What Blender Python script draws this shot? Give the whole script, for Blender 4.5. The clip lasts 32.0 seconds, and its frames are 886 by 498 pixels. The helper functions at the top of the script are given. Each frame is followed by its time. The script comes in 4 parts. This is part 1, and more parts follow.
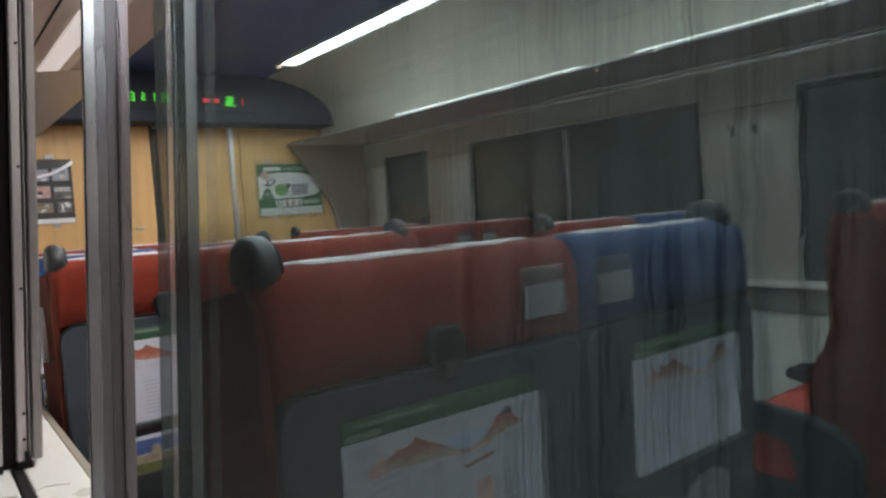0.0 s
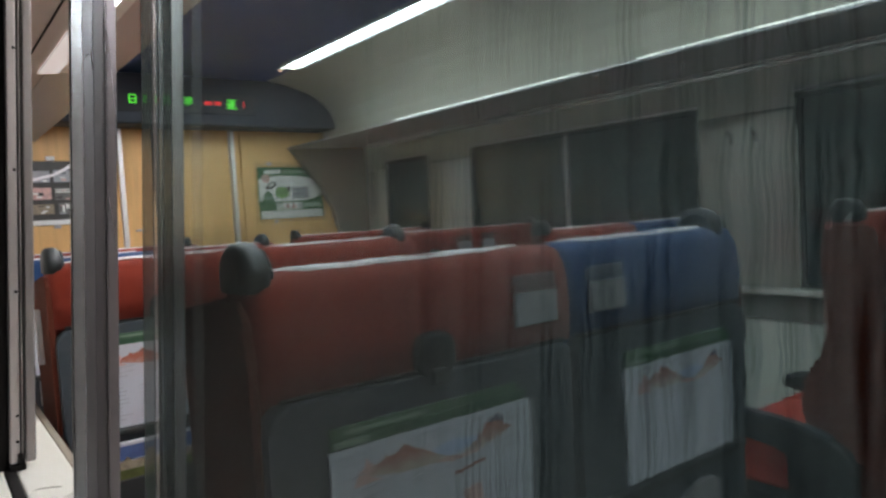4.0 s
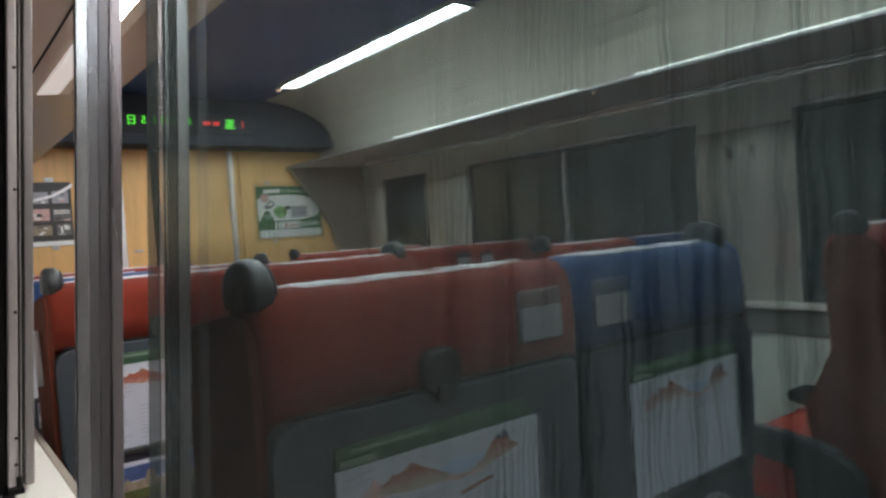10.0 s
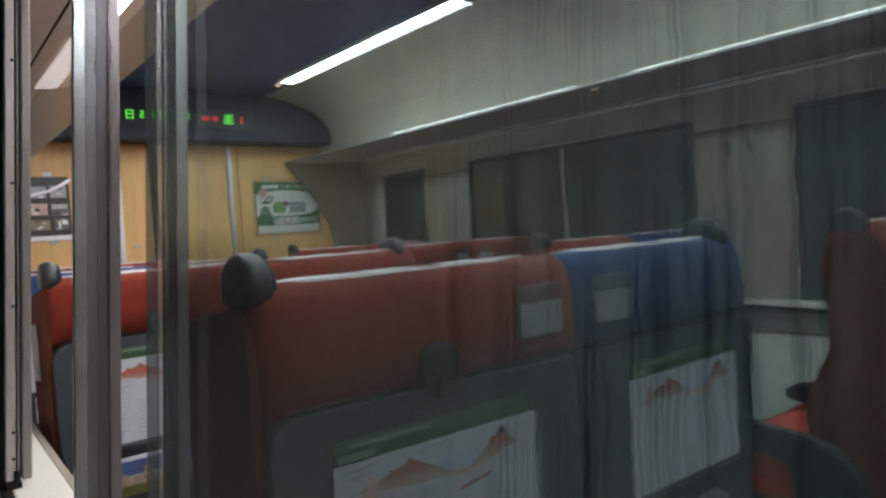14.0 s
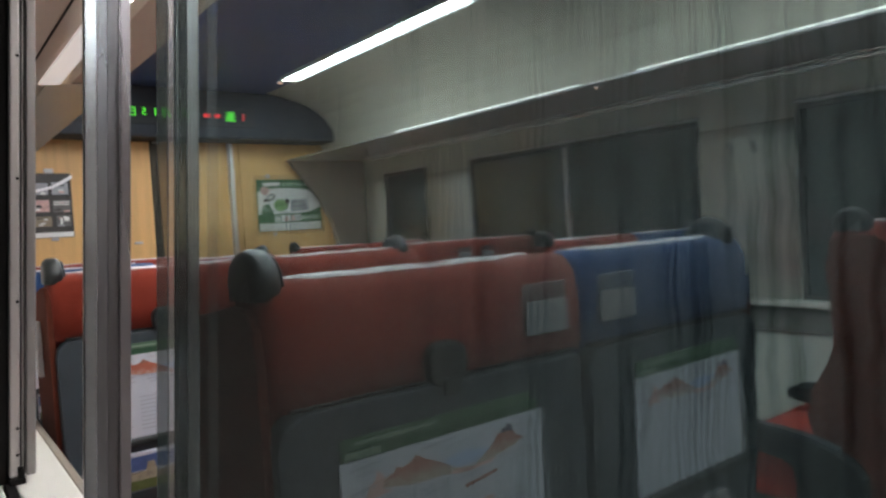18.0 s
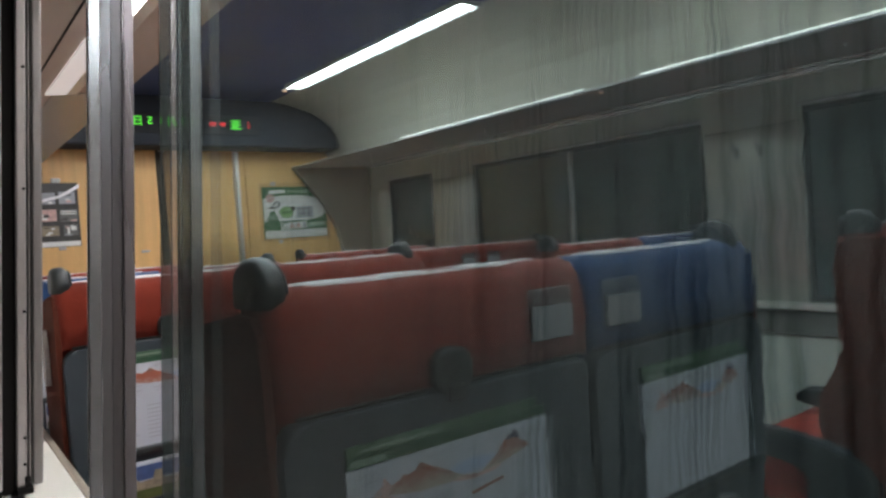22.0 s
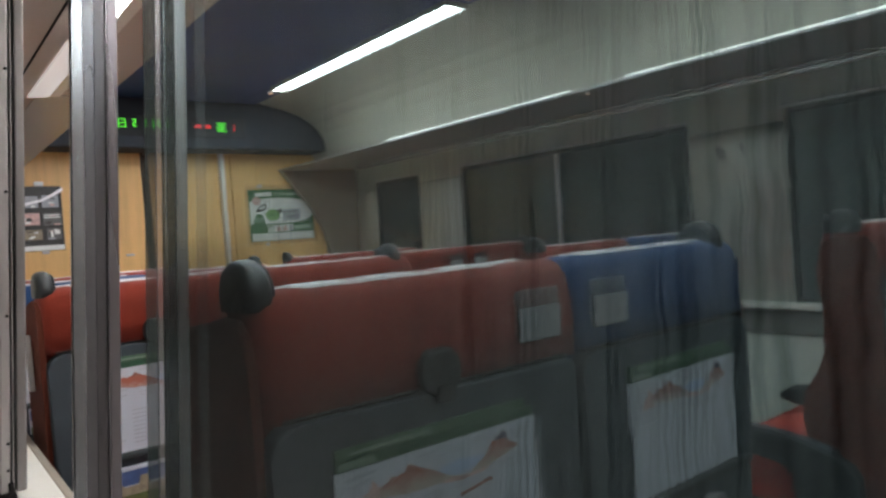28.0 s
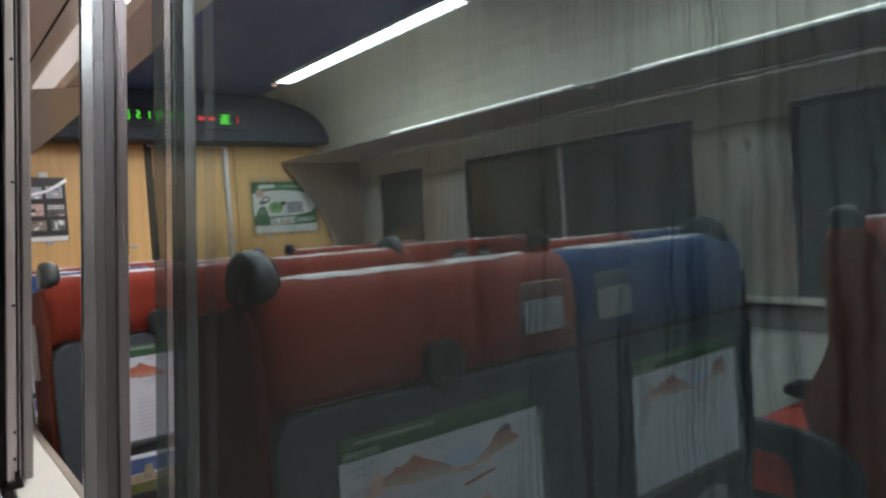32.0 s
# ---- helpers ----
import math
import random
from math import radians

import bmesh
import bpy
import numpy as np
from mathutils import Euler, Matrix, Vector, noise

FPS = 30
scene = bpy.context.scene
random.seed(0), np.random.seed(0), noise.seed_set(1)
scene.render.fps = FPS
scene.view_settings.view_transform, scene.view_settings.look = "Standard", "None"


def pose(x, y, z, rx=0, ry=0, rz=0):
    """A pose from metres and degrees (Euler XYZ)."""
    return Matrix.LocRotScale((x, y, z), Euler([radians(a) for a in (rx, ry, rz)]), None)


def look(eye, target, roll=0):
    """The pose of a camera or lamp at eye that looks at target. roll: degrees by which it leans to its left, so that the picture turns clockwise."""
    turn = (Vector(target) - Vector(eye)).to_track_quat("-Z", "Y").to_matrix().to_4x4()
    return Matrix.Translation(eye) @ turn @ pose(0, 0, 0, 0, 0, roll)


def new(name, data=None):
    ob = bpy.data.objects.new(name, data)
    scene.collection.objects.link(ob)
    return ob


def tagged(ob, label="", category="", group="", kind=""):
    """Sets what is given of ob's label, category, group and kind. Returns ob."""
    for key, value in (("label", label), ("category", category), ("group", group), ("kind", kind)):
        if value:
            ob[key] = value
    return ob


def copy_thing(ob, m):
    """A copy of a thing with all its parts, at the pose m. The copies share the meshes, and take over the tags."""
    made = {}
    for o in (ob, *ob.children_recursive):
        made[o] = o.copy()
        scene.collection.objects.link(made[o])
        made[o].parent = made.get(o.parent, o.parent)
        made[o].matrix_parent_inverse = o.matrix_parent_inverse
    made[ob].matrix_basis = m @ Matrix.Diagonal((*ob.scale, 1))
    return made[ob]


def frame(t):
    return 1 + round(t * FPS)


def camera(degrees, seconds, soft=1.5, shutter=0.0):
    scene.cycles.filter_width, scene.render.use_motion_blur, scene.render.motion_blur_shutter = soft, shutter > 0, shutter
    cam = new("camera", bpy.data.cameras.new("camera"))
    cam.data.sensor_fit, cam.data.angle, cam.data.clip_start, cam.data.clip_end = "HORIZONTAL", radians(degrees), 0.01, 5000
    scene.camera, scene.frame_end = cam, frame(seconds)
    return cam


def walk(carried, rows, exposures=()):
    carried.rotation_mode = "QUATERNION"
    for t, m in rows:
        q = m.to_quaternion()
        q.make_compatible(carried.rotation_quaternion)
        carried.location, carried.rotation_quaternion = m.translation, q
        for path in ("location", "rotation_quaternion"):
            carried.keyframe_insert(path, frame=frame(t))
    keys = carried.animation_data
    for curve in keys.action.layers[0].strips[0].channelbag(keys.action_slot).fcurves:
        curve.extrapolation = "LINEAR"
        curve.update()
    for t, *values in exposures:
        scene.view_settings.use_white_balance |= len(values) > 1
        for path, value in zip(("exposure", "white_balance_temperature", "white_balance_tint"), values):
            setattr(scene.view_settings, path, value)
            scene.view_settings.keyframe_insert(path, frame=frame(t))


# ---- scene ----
cam = camera(65.1, 32.0, soft=2.6)
PATH = [
    (0, (-0.0056, -0.0048, 1.1529), (1.2001, 1.5864, 1.0327), -3.74),
    (0.5, (-0.0105, -0.0049, 1.1516), (1.1974, 1.5843, 1.0285), -3.50),
    (1, (-0.0084, -0.0062, 1.1521), (1.1942, 1.5869, 1.0251), -3.72),
    (1.5, (-0.0085, -0.0045, 1.1506), (1.1857, 1.5952, 1.0291), -3.10),
    (2, (-0.0079, -0.0094, 1.1492), (1.1732, 1.6013, 1.0457), -2.90),
    (2.5, (0.0191, -0.0224, 1.1561), (1.1204, 1.6435, 1.0472), -3.69),
    (3, (0.0146, -0.0207, 1.1545), (1.1197, 1.6413, 1.0256), -4.50),
    (3.5, (0.0126, -0.0207, 1.1563), (1.1920, 1.5878, 1.0092), -4.37),
    (4, (0.0043, -0.0170, 1.1573), (1.2065, 1.5775, 1.0476), -3.28),
    (4.5, (0.0035, -0.0101, 1.1562), (1.1795, 1.6067, 1.1027), -3.07),
    (6.5, (0.0057, -0.0090, 1.1540), (1.1820, 1.6065, 1.0751), -4.66),
    (7, (0.0056, -0.0101, 1.1547), (1.1934, 1.5971, 1.0772), -4.25),
    (7.5, (0.0053, -0.0082, 1.1533), (1.2041, 1.5908, 1.0774), -4.15),
    (8, (0.0030, -0.0108, 1.1546), (1.2086, 1.5832, 1.0799), -4.03),
    (8.5, (0.0039, -0.0072, 1.1550), (1.2094, 1.5871, 1.0851), -4.16),
    (9, (0.0009, -0.0052, 1.1540), (1.2069, 1.5888, 1.0836), -4.40),
    (9.5, (0.0011, -0.0035, 1.1523), (1.2098, 1.5886, 1.0869), -4.03),
    (10, (0.0012, -0.0061, 1.1535), (1.2120, 1.5847, 1.0955), -3.83),
    (10.5, (0.0007, -0.0065, 1.1525), (1.2117, 1.5842, 1.0949), -3.97),
    (11, (-0.0010, -0.0071, 1.1525), (1.2077, 1.5852, 1.0927), -4.01),
    (11.5, (0.0020, -0.0067, 1.1536), (1.2053, 1.5897, 1.0956), -3.77),
    (12, (-0.0010, -0.0051, 1.1525), (1.2037, 1.5903, 1.0947), -3.28),
    (12.5, (0.0005, -0.0059, 1.1530), (1.2085, 1.5865, 1.0816), -3.68),
    (13, (-0.0021, -0.0030, 1.1514), (1.2070, 1.5888, 1.0884), -3.38),
    (13.5, (0.0001, -0.0020, 1.1513), (1.2117, 1.5883, 1.0939), -3.34),
    (14, (0.0020, -0.0026, 1.1518), (1.2156, 1.5856, 1.0835), -3.60),
    (14.5, (-0.0022, -0.0011, 1.1522), (1.2135, 1.5854, 1.0803), -3.73),
    (16.5, (0.0023, 0.0042, 1.1499), (1.2148, 1.5936, 1.0874), -3.22),
    (17, (0.0034, 0.0050, 1.1505), (1.2172, 1.5927, 1.0712), -3.21),
    (17.5, (-0.0009, 0.0033, 1.1507), (1.2142, 1.5894, 1.0622), -3.48),
    (18, (-0.0038, 0.0039, 1.1502), (1.2088, 1.5927, 1.0783), -3.34),
    (18.5, (-0.0004, 0.0032, 1.1512), (1.2099, 1.5942, 1.0889), -3.06),
    (19, (-0.0025, 0.0058, 1.1485), (1.2115, 1.5941, 1.0877), -3.34),
    (19.5, (-0.0049, 0.0041, 1.1514), (1.2115, 1.5900, 1.0792), -3.85),
    (20, (-0.0021, 0.0030, 1.1530), (1.2078, 1.5944, 1.0918), -4.15),
    (20.5, (-0.0028, 0.0030, 1.1509), (1.1975, 1.6020, 1.1000), -3.82),
    (21, (-0.0044, 0.0063, 1.1498), (1.1903, 1.6089, 1.0828), -4.24),
    (21.5, (-0.0041, 0.0027, 1.1524), (1.1942, 1.6029, 1.0933), -4.06),
    (22, (-0.0019, 0.0029, 1.1510), (1.1985, 1.6017, 1.0963), -3.86),
    (22.5, (-0.0039, 0.0060, 1.1496), (1.1970, 1.6037, 1.0797), -4.24),
    (23, (-0.0078, 0.0090, 1.1495), (1.1972, 1.6038, 1.0835), -4.04),
    (23.5, (-0.0027, 0.0025, 1.1517), (1.2012, 1.5985, 1.0929), -3.79),
    (24, (0.0022, 0.0037, 1.1503), (1.2023, 1.6028, 1.0977), -3.98),
    (24.5, (-0.0031, 0.0069, 1.1477), (1.2076, 1.5983, 1.1044), -3.76),
    (25, (0.0007, 0.0033, 1.1504), (1.2222, 1.5860, 1.0971), -3.80),
    (25.5, (-0.0026, 0.0036, 1.1490), (1.2297, 1.5781, 1.0975), -3.65),
    (27.5, (-0.0036, 0.0050, 1.1486), (1.2268, 1.5811, 1.1060), -4.04),
    (28, (-0.0016, 0.0035, 1.1500), (1.2279, 1.5801, 1.0987), -4.14),
    (28.5, (-0.0031, 0.0026, 1.1495), (1.2269, 1.5790, 1.1015), -3.88),
    (29, (-0.0031, 0.0010, 1.1505), (1.2253, 1.5784, 1.0967), -3.96),
    (29.5, (-0.0025, 0.0013, 1.1500), (1.2258, 1.5786, 1.0930), -3.98),
    (30, (-0.0026, 0.0033, 1.1490), (1.2247, 1.5812, 1.0870), -3.96),
    (30.5, (-0.0053, 0.0052, 1.1483), (1.2237, 1.5820, 1.0886), -3.58),
    (31, (-0.0013, 0.0030, 1.1488), (1.2285, 1.5788, 1.0827), -3.65),
    (31.5, (-0.0048, 0.0023, 1.1492), (1.2203, 1.5815, 1.0780), -3.78),
    (32, (-0.0065, 0.0025, 1.1487), (1.2162, 1.5837, 1.0790), -3.82),
]
walk(cam, [(t, look(eye, target, roll)) for t, eye, target, roll in PATH], exposures=[(0.0, 0.0), (2.2, 0.0), (3.0, 0.08), (3.6, 0.05), (4.5, 0.0), (29.2, 0.0), (30.0, 0.12), (31.0, 0.10), (31.8, 0.02), (32.0, 0.0)])

# ---- night outside: a faint dark sky ----
world = bpy.data.worlds.new("night")
scene.world = world
world.use_nodes = True
world.node_tree.nodes["Background"].inputs[0].default_value = (0.10, 0.13, 0.16, 1)
world.node_tree.nodes["Background"].inputs[1].default_value = 0.02

TUBE = 45.0          # strength of the ceiling tubes


# ---- materials ----
def nodes_of(name):
    m = bpy.data.materials.new(name)
    m.use_nodes = True
    nt = m.node_tree
    return m, nt, nt.nodes["Principled BSDF"]


def mat(name, base, rough=0.5, metal=0.0, vary=0.12, scale=6.0, grain=0.0, grain_scale=250.0, stretch=(1, 1, 1), rough_vary=0.1, sheen=0.0, spec=0.5):
    """A surface with blotches at two scales, uneven gloss and a fine relief."""
    m, nt, bsdf = nodes_of(name)
    n, link = nt.nodes, nt.links.new
    tc = n.new("ShaderNodeTexCoord")
    mp = n.new("ShaderNodeMapping")
    mp.inputs["Scale"].default_value = stretch
    link(tc.outputs["Object"], mp.inputs["Vector"])
    big = n.new("ShaderNodeTexNoise")
    big.inputs["Scale"].default_value, big.inputs["Detail"].default_value = scale, 6
    link(mp.outputs[0], big.inputs["Vector"])
    small = n.new("ShaderNodeTexNoise")
    small.inputs["Scale"].default_value, small.inputs["Detail"].default_value = grain_scale, 3
    link(mp.outputs[0], small.inputs["Vector"])
    add = n.new("ShaderNodeMath")
    add.operation = "MULTIPLY_ADD"
    link(small.outputs["Fac"], add.inputs[0])
    add.inputs[1].default_value = 0.5
    link(big.outputs["Fac"], add.inputs[2])
    ramp = n.new("ShaderNodeValToRGB")
    ramp.color_ramp.elements[0].position, ramp.color_ramp.elements[1].position = 0.45, 1.05
    ramp.color_ramp.elements[0].color = (*[c * (1 - vary) for c in base], 1)
    ramp.color_ramp.elements[1].color = (*[min(1, c * (1 + vary)) for c in base], 1)
    link(add.outputs[0], ramp.inputs[0])
    link(ramp.outputs[0], bsdf.inputs["Base Color"])
    rr = n.new("ShaderNodeMapRange")
    rr.inputs["To Min"].default_value, rr.inputs["To Max"].default_value = max(0.02, rough - rough_vary), min(1, rough + rough_vary)
    link(big.outputs["Fac"], rr.inputs["Value"])
    link(rr.outputs[0], bsdf.inputs["Roughness"])
    bsdf.inputs["Metallic"].default_value = metal
    bsdf.inputs["Specular IOR Level"].default_value = spec
    bsdf.inputs["Sheen Weight"].default_value = sheen
    if grain:
        b = n.new("ShaderNodeBump")
        b.inputs["Strength"].default_value, b.inputs["Distance"].default_value = grain, 0.002
        link(small.outputs["Fac"], b.inputs["Height"])
        link(b.outputs[0], bsdf.inputs["Normal"])
    return m


def fabric(name, base):
    """Woven seat plush: a fine weave with a soft sheen."""
    m, nt, bsdf = nodes_of(name)
    n, link = nt.nodes, nt.links.new
    tc = n.new("ShaderNodeTexCoord")
    weave = n.new("ShaderNodeTexVoronoi")
    weave.inputs["Scale"].default_value = 420
    link(tc.outputs["Object"], weave.inputs["Vector"])
    worn = n.new("ShaderNodeTexNoise")
    worn.inputs["Scale"].default_value, worn.inputs["Detail"].default_value = 9, 7
    link(tc.outputs["Object"], worn.inputs["Vector"])
    mixer = n.new("ShaderNodeMath")
    mixer.operation = "MULTIPLY_ADD"
    link(weave.outputs["Distance"], mixer.inputs[0])
    mixer.inputs[1].default_value = 0.35
    link(worn.outputs["Fac"], mixer.inputs[2])
    ramp = n.new("ShaderNodeValToRGB")
    ramp.color_ramp.elements[0].position, ramp.color_ramp.elements[1].position = 0.35, 0.95
    ramp.color_ramp.elements[0].color = (*[c * 0.75 for c in base], 1)
    ramp.color_ramp.elements[1].color = (*[min(1, c * 1.25) for c in base], 1)
    link(mixer.outputs[0], ramp.inputs[0])
    link(ramp.outputs[0], bsdf.inputs["Base Color"])
    bsdf.inputs["Roughness"].default_value = 0.85
    bsdf.inputs["Sheen Weight"].default_value = 0.12
    bsdf.inputs["Specular IOR Level"].default_value = 0.25
    b = n.new("ShaderNodeBump")
    b.inputs["Strength"].default_value, b.inputs["Distance"].default_value = 0.35, 0.002
    link(weave.outputs["Distance"], b.inputs["Height"])
    link(b.outputs[0], bsdf.inputs["Normal"])
    return m


def glow(name, colour, strength):
    m, nt, bsdf = nodes_of(name)
    bsdf.inputs["Base Color"].default_value = (*colour, 1)
    bsdf.inputs["Emission Color"].default_value = (*colour, 1)
    bsdf.inputs["Emission Strength"].default_value = strength
    return m


def wet_glass(name, tint, film, run):
    """A thin tinted pane, dirt run in streaks; tint and haze carry painted light."""
    m, nt, bsdf = nodes_of(name)
    n, link = nt.nodes, nt.links.new
    n.remove(bsdf)
    out = n["Material Output"]
    tc = n.new("ShaderNodeTexCoord")

    def noise(vector, scale, detail):
        t = n.new("ShaderNodeTexNoise")
        t.inputs["Scale"].default_value, t.inputs["Detail"].default_value = scale, detail
        link(vector, t.inputs["Vector"])
        return t

    def span(value, a, b, c, d):
        r = n.new("ShaderNodeMapRange")
        for key, v in (("From Min", a), ("From Max", b), ("To Min", c), ("To Max", d)):
            r.inputs[key].default_value = v
        link(value, r.inputs["Value"])
        return r.outputs[0]

    def maths(kind, a, b, c=None):
        k = n.new("ShaderNodeMath")
        k.operation = kind
        for i, v in enumerate((a, b, c)):
            if v is None:
                continue
            if isinstance(v, float):
                k.inputs[i].default_value = v
            else:
                link(v, k.inputs[i])
        return k.outputs[0]

    def streaks(sy, sz, detail, low, high, bend, bend_scale):
        mixv = n.new("ShaderNodeVectorMath")
        mixv.operation = "MULTIPLY_ADD"
        link(noise(tc.outputs["Object"], bend_scale, 3).outputs["Color"], mixv.inputs[0])
        mixv.inputs[1].default_value = (0, bend, 0)
        link(tc.outputs["Object"], mixv.inputs[2])
        mp = n.new("ShaderNodeMapping")
        mp.inputs["Scale"].default_value = (1, sy, sz)
        link(mixv.outputs[0], mp.inputs["Vector"])
        return span(noise(mp.outputs[0], 1, detail).outputs["Fac"], low, high, 0.0, 1.0)

    fine = streaks(620, 11, 2, 0.50, 0.61, 0.0045, 75)
    broad = streaks(240, 9, 3, 0.46, 0.66, 0.0080, 40)
    blotch = span(noise(tc.outputs["Object"], 70, 3).outputs["Fac"], 0.36, 0.62, 0.78, 1.05)
    both = maths("MULTIPLY", maths("MULTIPLY_ADD", fine, 1.0, maths("MULTIPLY", broad, 0.35)), blotch)
    axis = n.new("ShaderNodeSeparateXYZ")
    link(tc.outputs["Object"], axis.inputs[0])
    # streaks grow fewer towards the post and higher up
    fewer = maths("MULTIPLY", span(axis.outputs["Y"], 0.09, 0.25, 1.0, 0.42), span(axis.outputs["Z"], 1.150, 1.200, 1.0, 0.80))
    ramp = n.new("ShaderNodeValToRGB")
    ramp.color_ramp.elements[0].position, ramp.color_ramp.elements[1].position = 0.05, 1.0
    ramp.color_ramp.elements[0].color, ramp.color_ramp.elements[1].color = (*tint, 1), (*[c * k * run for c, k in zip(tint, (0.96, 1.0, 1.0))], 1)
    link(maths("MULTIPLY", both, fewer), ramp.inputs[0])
    scaled = n.new("ShaderNodeVectorMath")
    scaled.operation = "SCALE"
    link(ramp.outputs[0], scaled.inputs[0])
    # uneven brightness put into the tint: paler by the post and higher, darker low
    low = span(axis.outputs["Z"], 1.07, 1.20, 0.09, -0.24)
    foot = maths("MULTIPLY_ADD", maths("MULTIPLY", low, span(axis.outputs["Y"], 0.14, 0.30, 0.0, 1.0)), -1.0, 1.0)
    # shade painted into the tint: darker lower corner beside the post
    corner_shade = maths("MULTIPLY_ADD", maths("MULTIPLY", span(axis.outputs["Y"], 0.29, 0.37, 0.0, 0.34), maths("MULTIPLY", span(axis.outputs["Z"], 1.122, 1.160, 1.0, 0.0), span(axis.outputs["Z"], 1.07, 1.11, 0.45, 1.0))), -1.0, 1.0)
    link(maths("MULTIPLY", maths("MULTIPLY", foot, corner_shade), span(axis.outputs["Y"], 0.05, 0.45, 0.95, 1.17)), scaled.inputs["Scale"])
    # water on the pane bends the view a little
    bump = n.new("ShaderNodeBump")
    bump.inputs["Distance"].default_value = 0.0003
    link(span(axis.outputs["Y"], 0.08, 0.30, 0.14, 0.015), bump.inputs["Strength"])
    link(fine, bump.inputs["Height"])
    see = n.new("ShaderNodeBsdfRefraction")
    see.inputs["IOR"].default_value, see.inputs["Roughness"].default_value = 1.02, 0.0
    link(scaled.outputs[0], see.inputs["Color"])
    link(bump.outputs[0], see.inputs["Normal"])
    # painted haze: thinner towards the post, higher up and in the low outer corner
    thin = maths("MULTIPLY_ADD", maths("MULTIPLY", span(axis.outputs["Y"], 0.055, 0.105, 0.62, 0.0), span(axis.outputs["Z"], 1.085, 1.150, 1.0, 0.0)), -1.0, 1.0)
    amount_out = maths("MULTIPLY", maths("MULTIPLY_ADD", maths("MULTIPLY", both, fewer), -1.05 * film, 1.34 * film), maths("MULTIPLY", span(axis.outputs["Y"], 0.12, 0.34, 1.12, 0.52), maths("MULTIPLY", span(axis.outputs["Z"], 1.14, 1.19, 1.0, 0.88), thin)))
    # painted haze colour: warmer beside the post, cooler further along
    haze_tone = n.new("ShaderNodeValToRGB")
    haze_tone.color_ramp.elements[0].color, haze_tone.color_ramp.elements[1].color = (0.178, 0.221, 0.226, 1), (0.214, 0.206, 0.194, 1)
    link(span(axis.outputs["Y"], 0.06, 0.24, 0.0, 1.0), haze_tone.inputs[0])
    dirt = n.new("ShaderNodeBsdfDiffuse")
    link(haze_tone.outputs[0], dirt.inputs["Color"])
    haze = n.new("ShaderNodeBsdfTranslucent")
    link(haze_tone.outputs[0], haze.inputs["Color"])
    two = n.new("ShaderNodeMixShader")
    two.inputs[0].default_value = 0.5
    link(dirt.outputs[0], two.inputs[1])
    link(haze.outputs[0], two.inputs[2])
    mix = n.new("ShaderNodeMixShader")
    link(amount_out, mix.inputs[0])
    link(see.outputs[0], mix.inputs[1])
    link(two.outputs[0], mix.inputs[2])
    link(mix.outputs[0], out.inputs["Surface"])
    return m


def veneer(name, base):
    """Warm wood-pattern laminate with an upright grain."""
    return mat(name, base, rough=0.45, vary=0.12, scale=3.0, grain=0.05, grain_scale=60, stretch=(9, 9, 0.6), rough_vary=0.08)


def fading(name, upper, lower, z_up, z_low):
    """A printed picture whose colour pales towards its foot."""
    m, nt, bsdf = nodes_of(name)
    n, link = nt.nodes, nt.links.new
    bsdf.inputs["Roughness"].default_value = 0.5
    tc = n.new("ShaderNodeTexCoord")
    axis = n.new("ShaderNodeSeparateXYZ")
    link(tc.outputs["Object"], axis.inputs[0])
    blot = n.new("ShaderNodeTexNoise")
    blot.inputs["Scale"].default_value, blot.inputs["Detail"].default_value = 90, 4
    link(tc.outputs["Object"], blot.inputs["Vector"])
    wob = n.new("ShaderNodeMath")
    wob.operation = "MULTIPLY_ADD"
    link(blot.outputs["Fac"], wob.inputs[0])
    wob.inputs[1].default_value = 0.045
    link(axis.outputs["Z"], wob.inputs[2])
    r = n.new("ShaderNodeMapRange")
    r.inputs["From Min"].default_value, r.inputs["From Max"].default_value = z_low + 0.0225, z_up + 0.0225
    link(wob.outputs[0], r.inputs["Value"])
    mix = n.new("ShaderNodeMix")
    mix.data_type = "RGBA"
    link(r.outputs[0], mix.inputs["Factor"])
    for k in mix.inputs:
        if k.type == "RGBA":
            k.default_value = (*lower, 1) if k.name == "A" else (*upper, 1)
    link([o for o in mix.outputs if o.type == "RGBA"][0], bsdf.inputs["Base Color"])
    return m


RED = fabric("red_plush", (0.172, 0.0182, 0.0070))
# lamp light on the cushions is put into a brighter copy of the red
CUSHION = fabric("lamplit_red_cushion_plush", (0.40, 0.040, 0.020))
BLUE = fabric("blue_plush", (0.014, 0.047, 0.130))
# shade on the seat sides is put into a darker copy of the red
SIDE = mat("shaded_red_side_cloth", (0.100, 0.026, 0.016), 0.9, vary=0.25, scale=14, grain=0.15, grain_scale=420, spec=0.15)
SHELL = mat("grey_seat_shell", (0.034, 0.046, 0.056), 0.5, vary=0.15, scale=12, grain=0.08, grain_scale=500)
GRIP = mat("grey_grip_plastic", (0.012, 0.016, 0.017), 0.42, vary=0.2, scale=20, grain=0.05, spec=0.5)
PLASTIC = mat("dark_grip_plastic", (0.014, 0.019, 0.020), 0.5, vary=0.2, scale=20, grain=0.05)
RUBBER = mat("black_rubber", (0.010, 0.0085, 0.0085), 0.7, vary=0.2, spec=0.2)
FRAME = mat("dark_window_rubber", (0.07, 0.08, 0.078), 0.55)
ALU = mat("brushed_aluminium", (0.80, 0.79, 0.81), 0.38, 0.9, vary=0.08, scale=4, grain=0.06, grain_scale=120, stretch=(6, 6, 0.3))
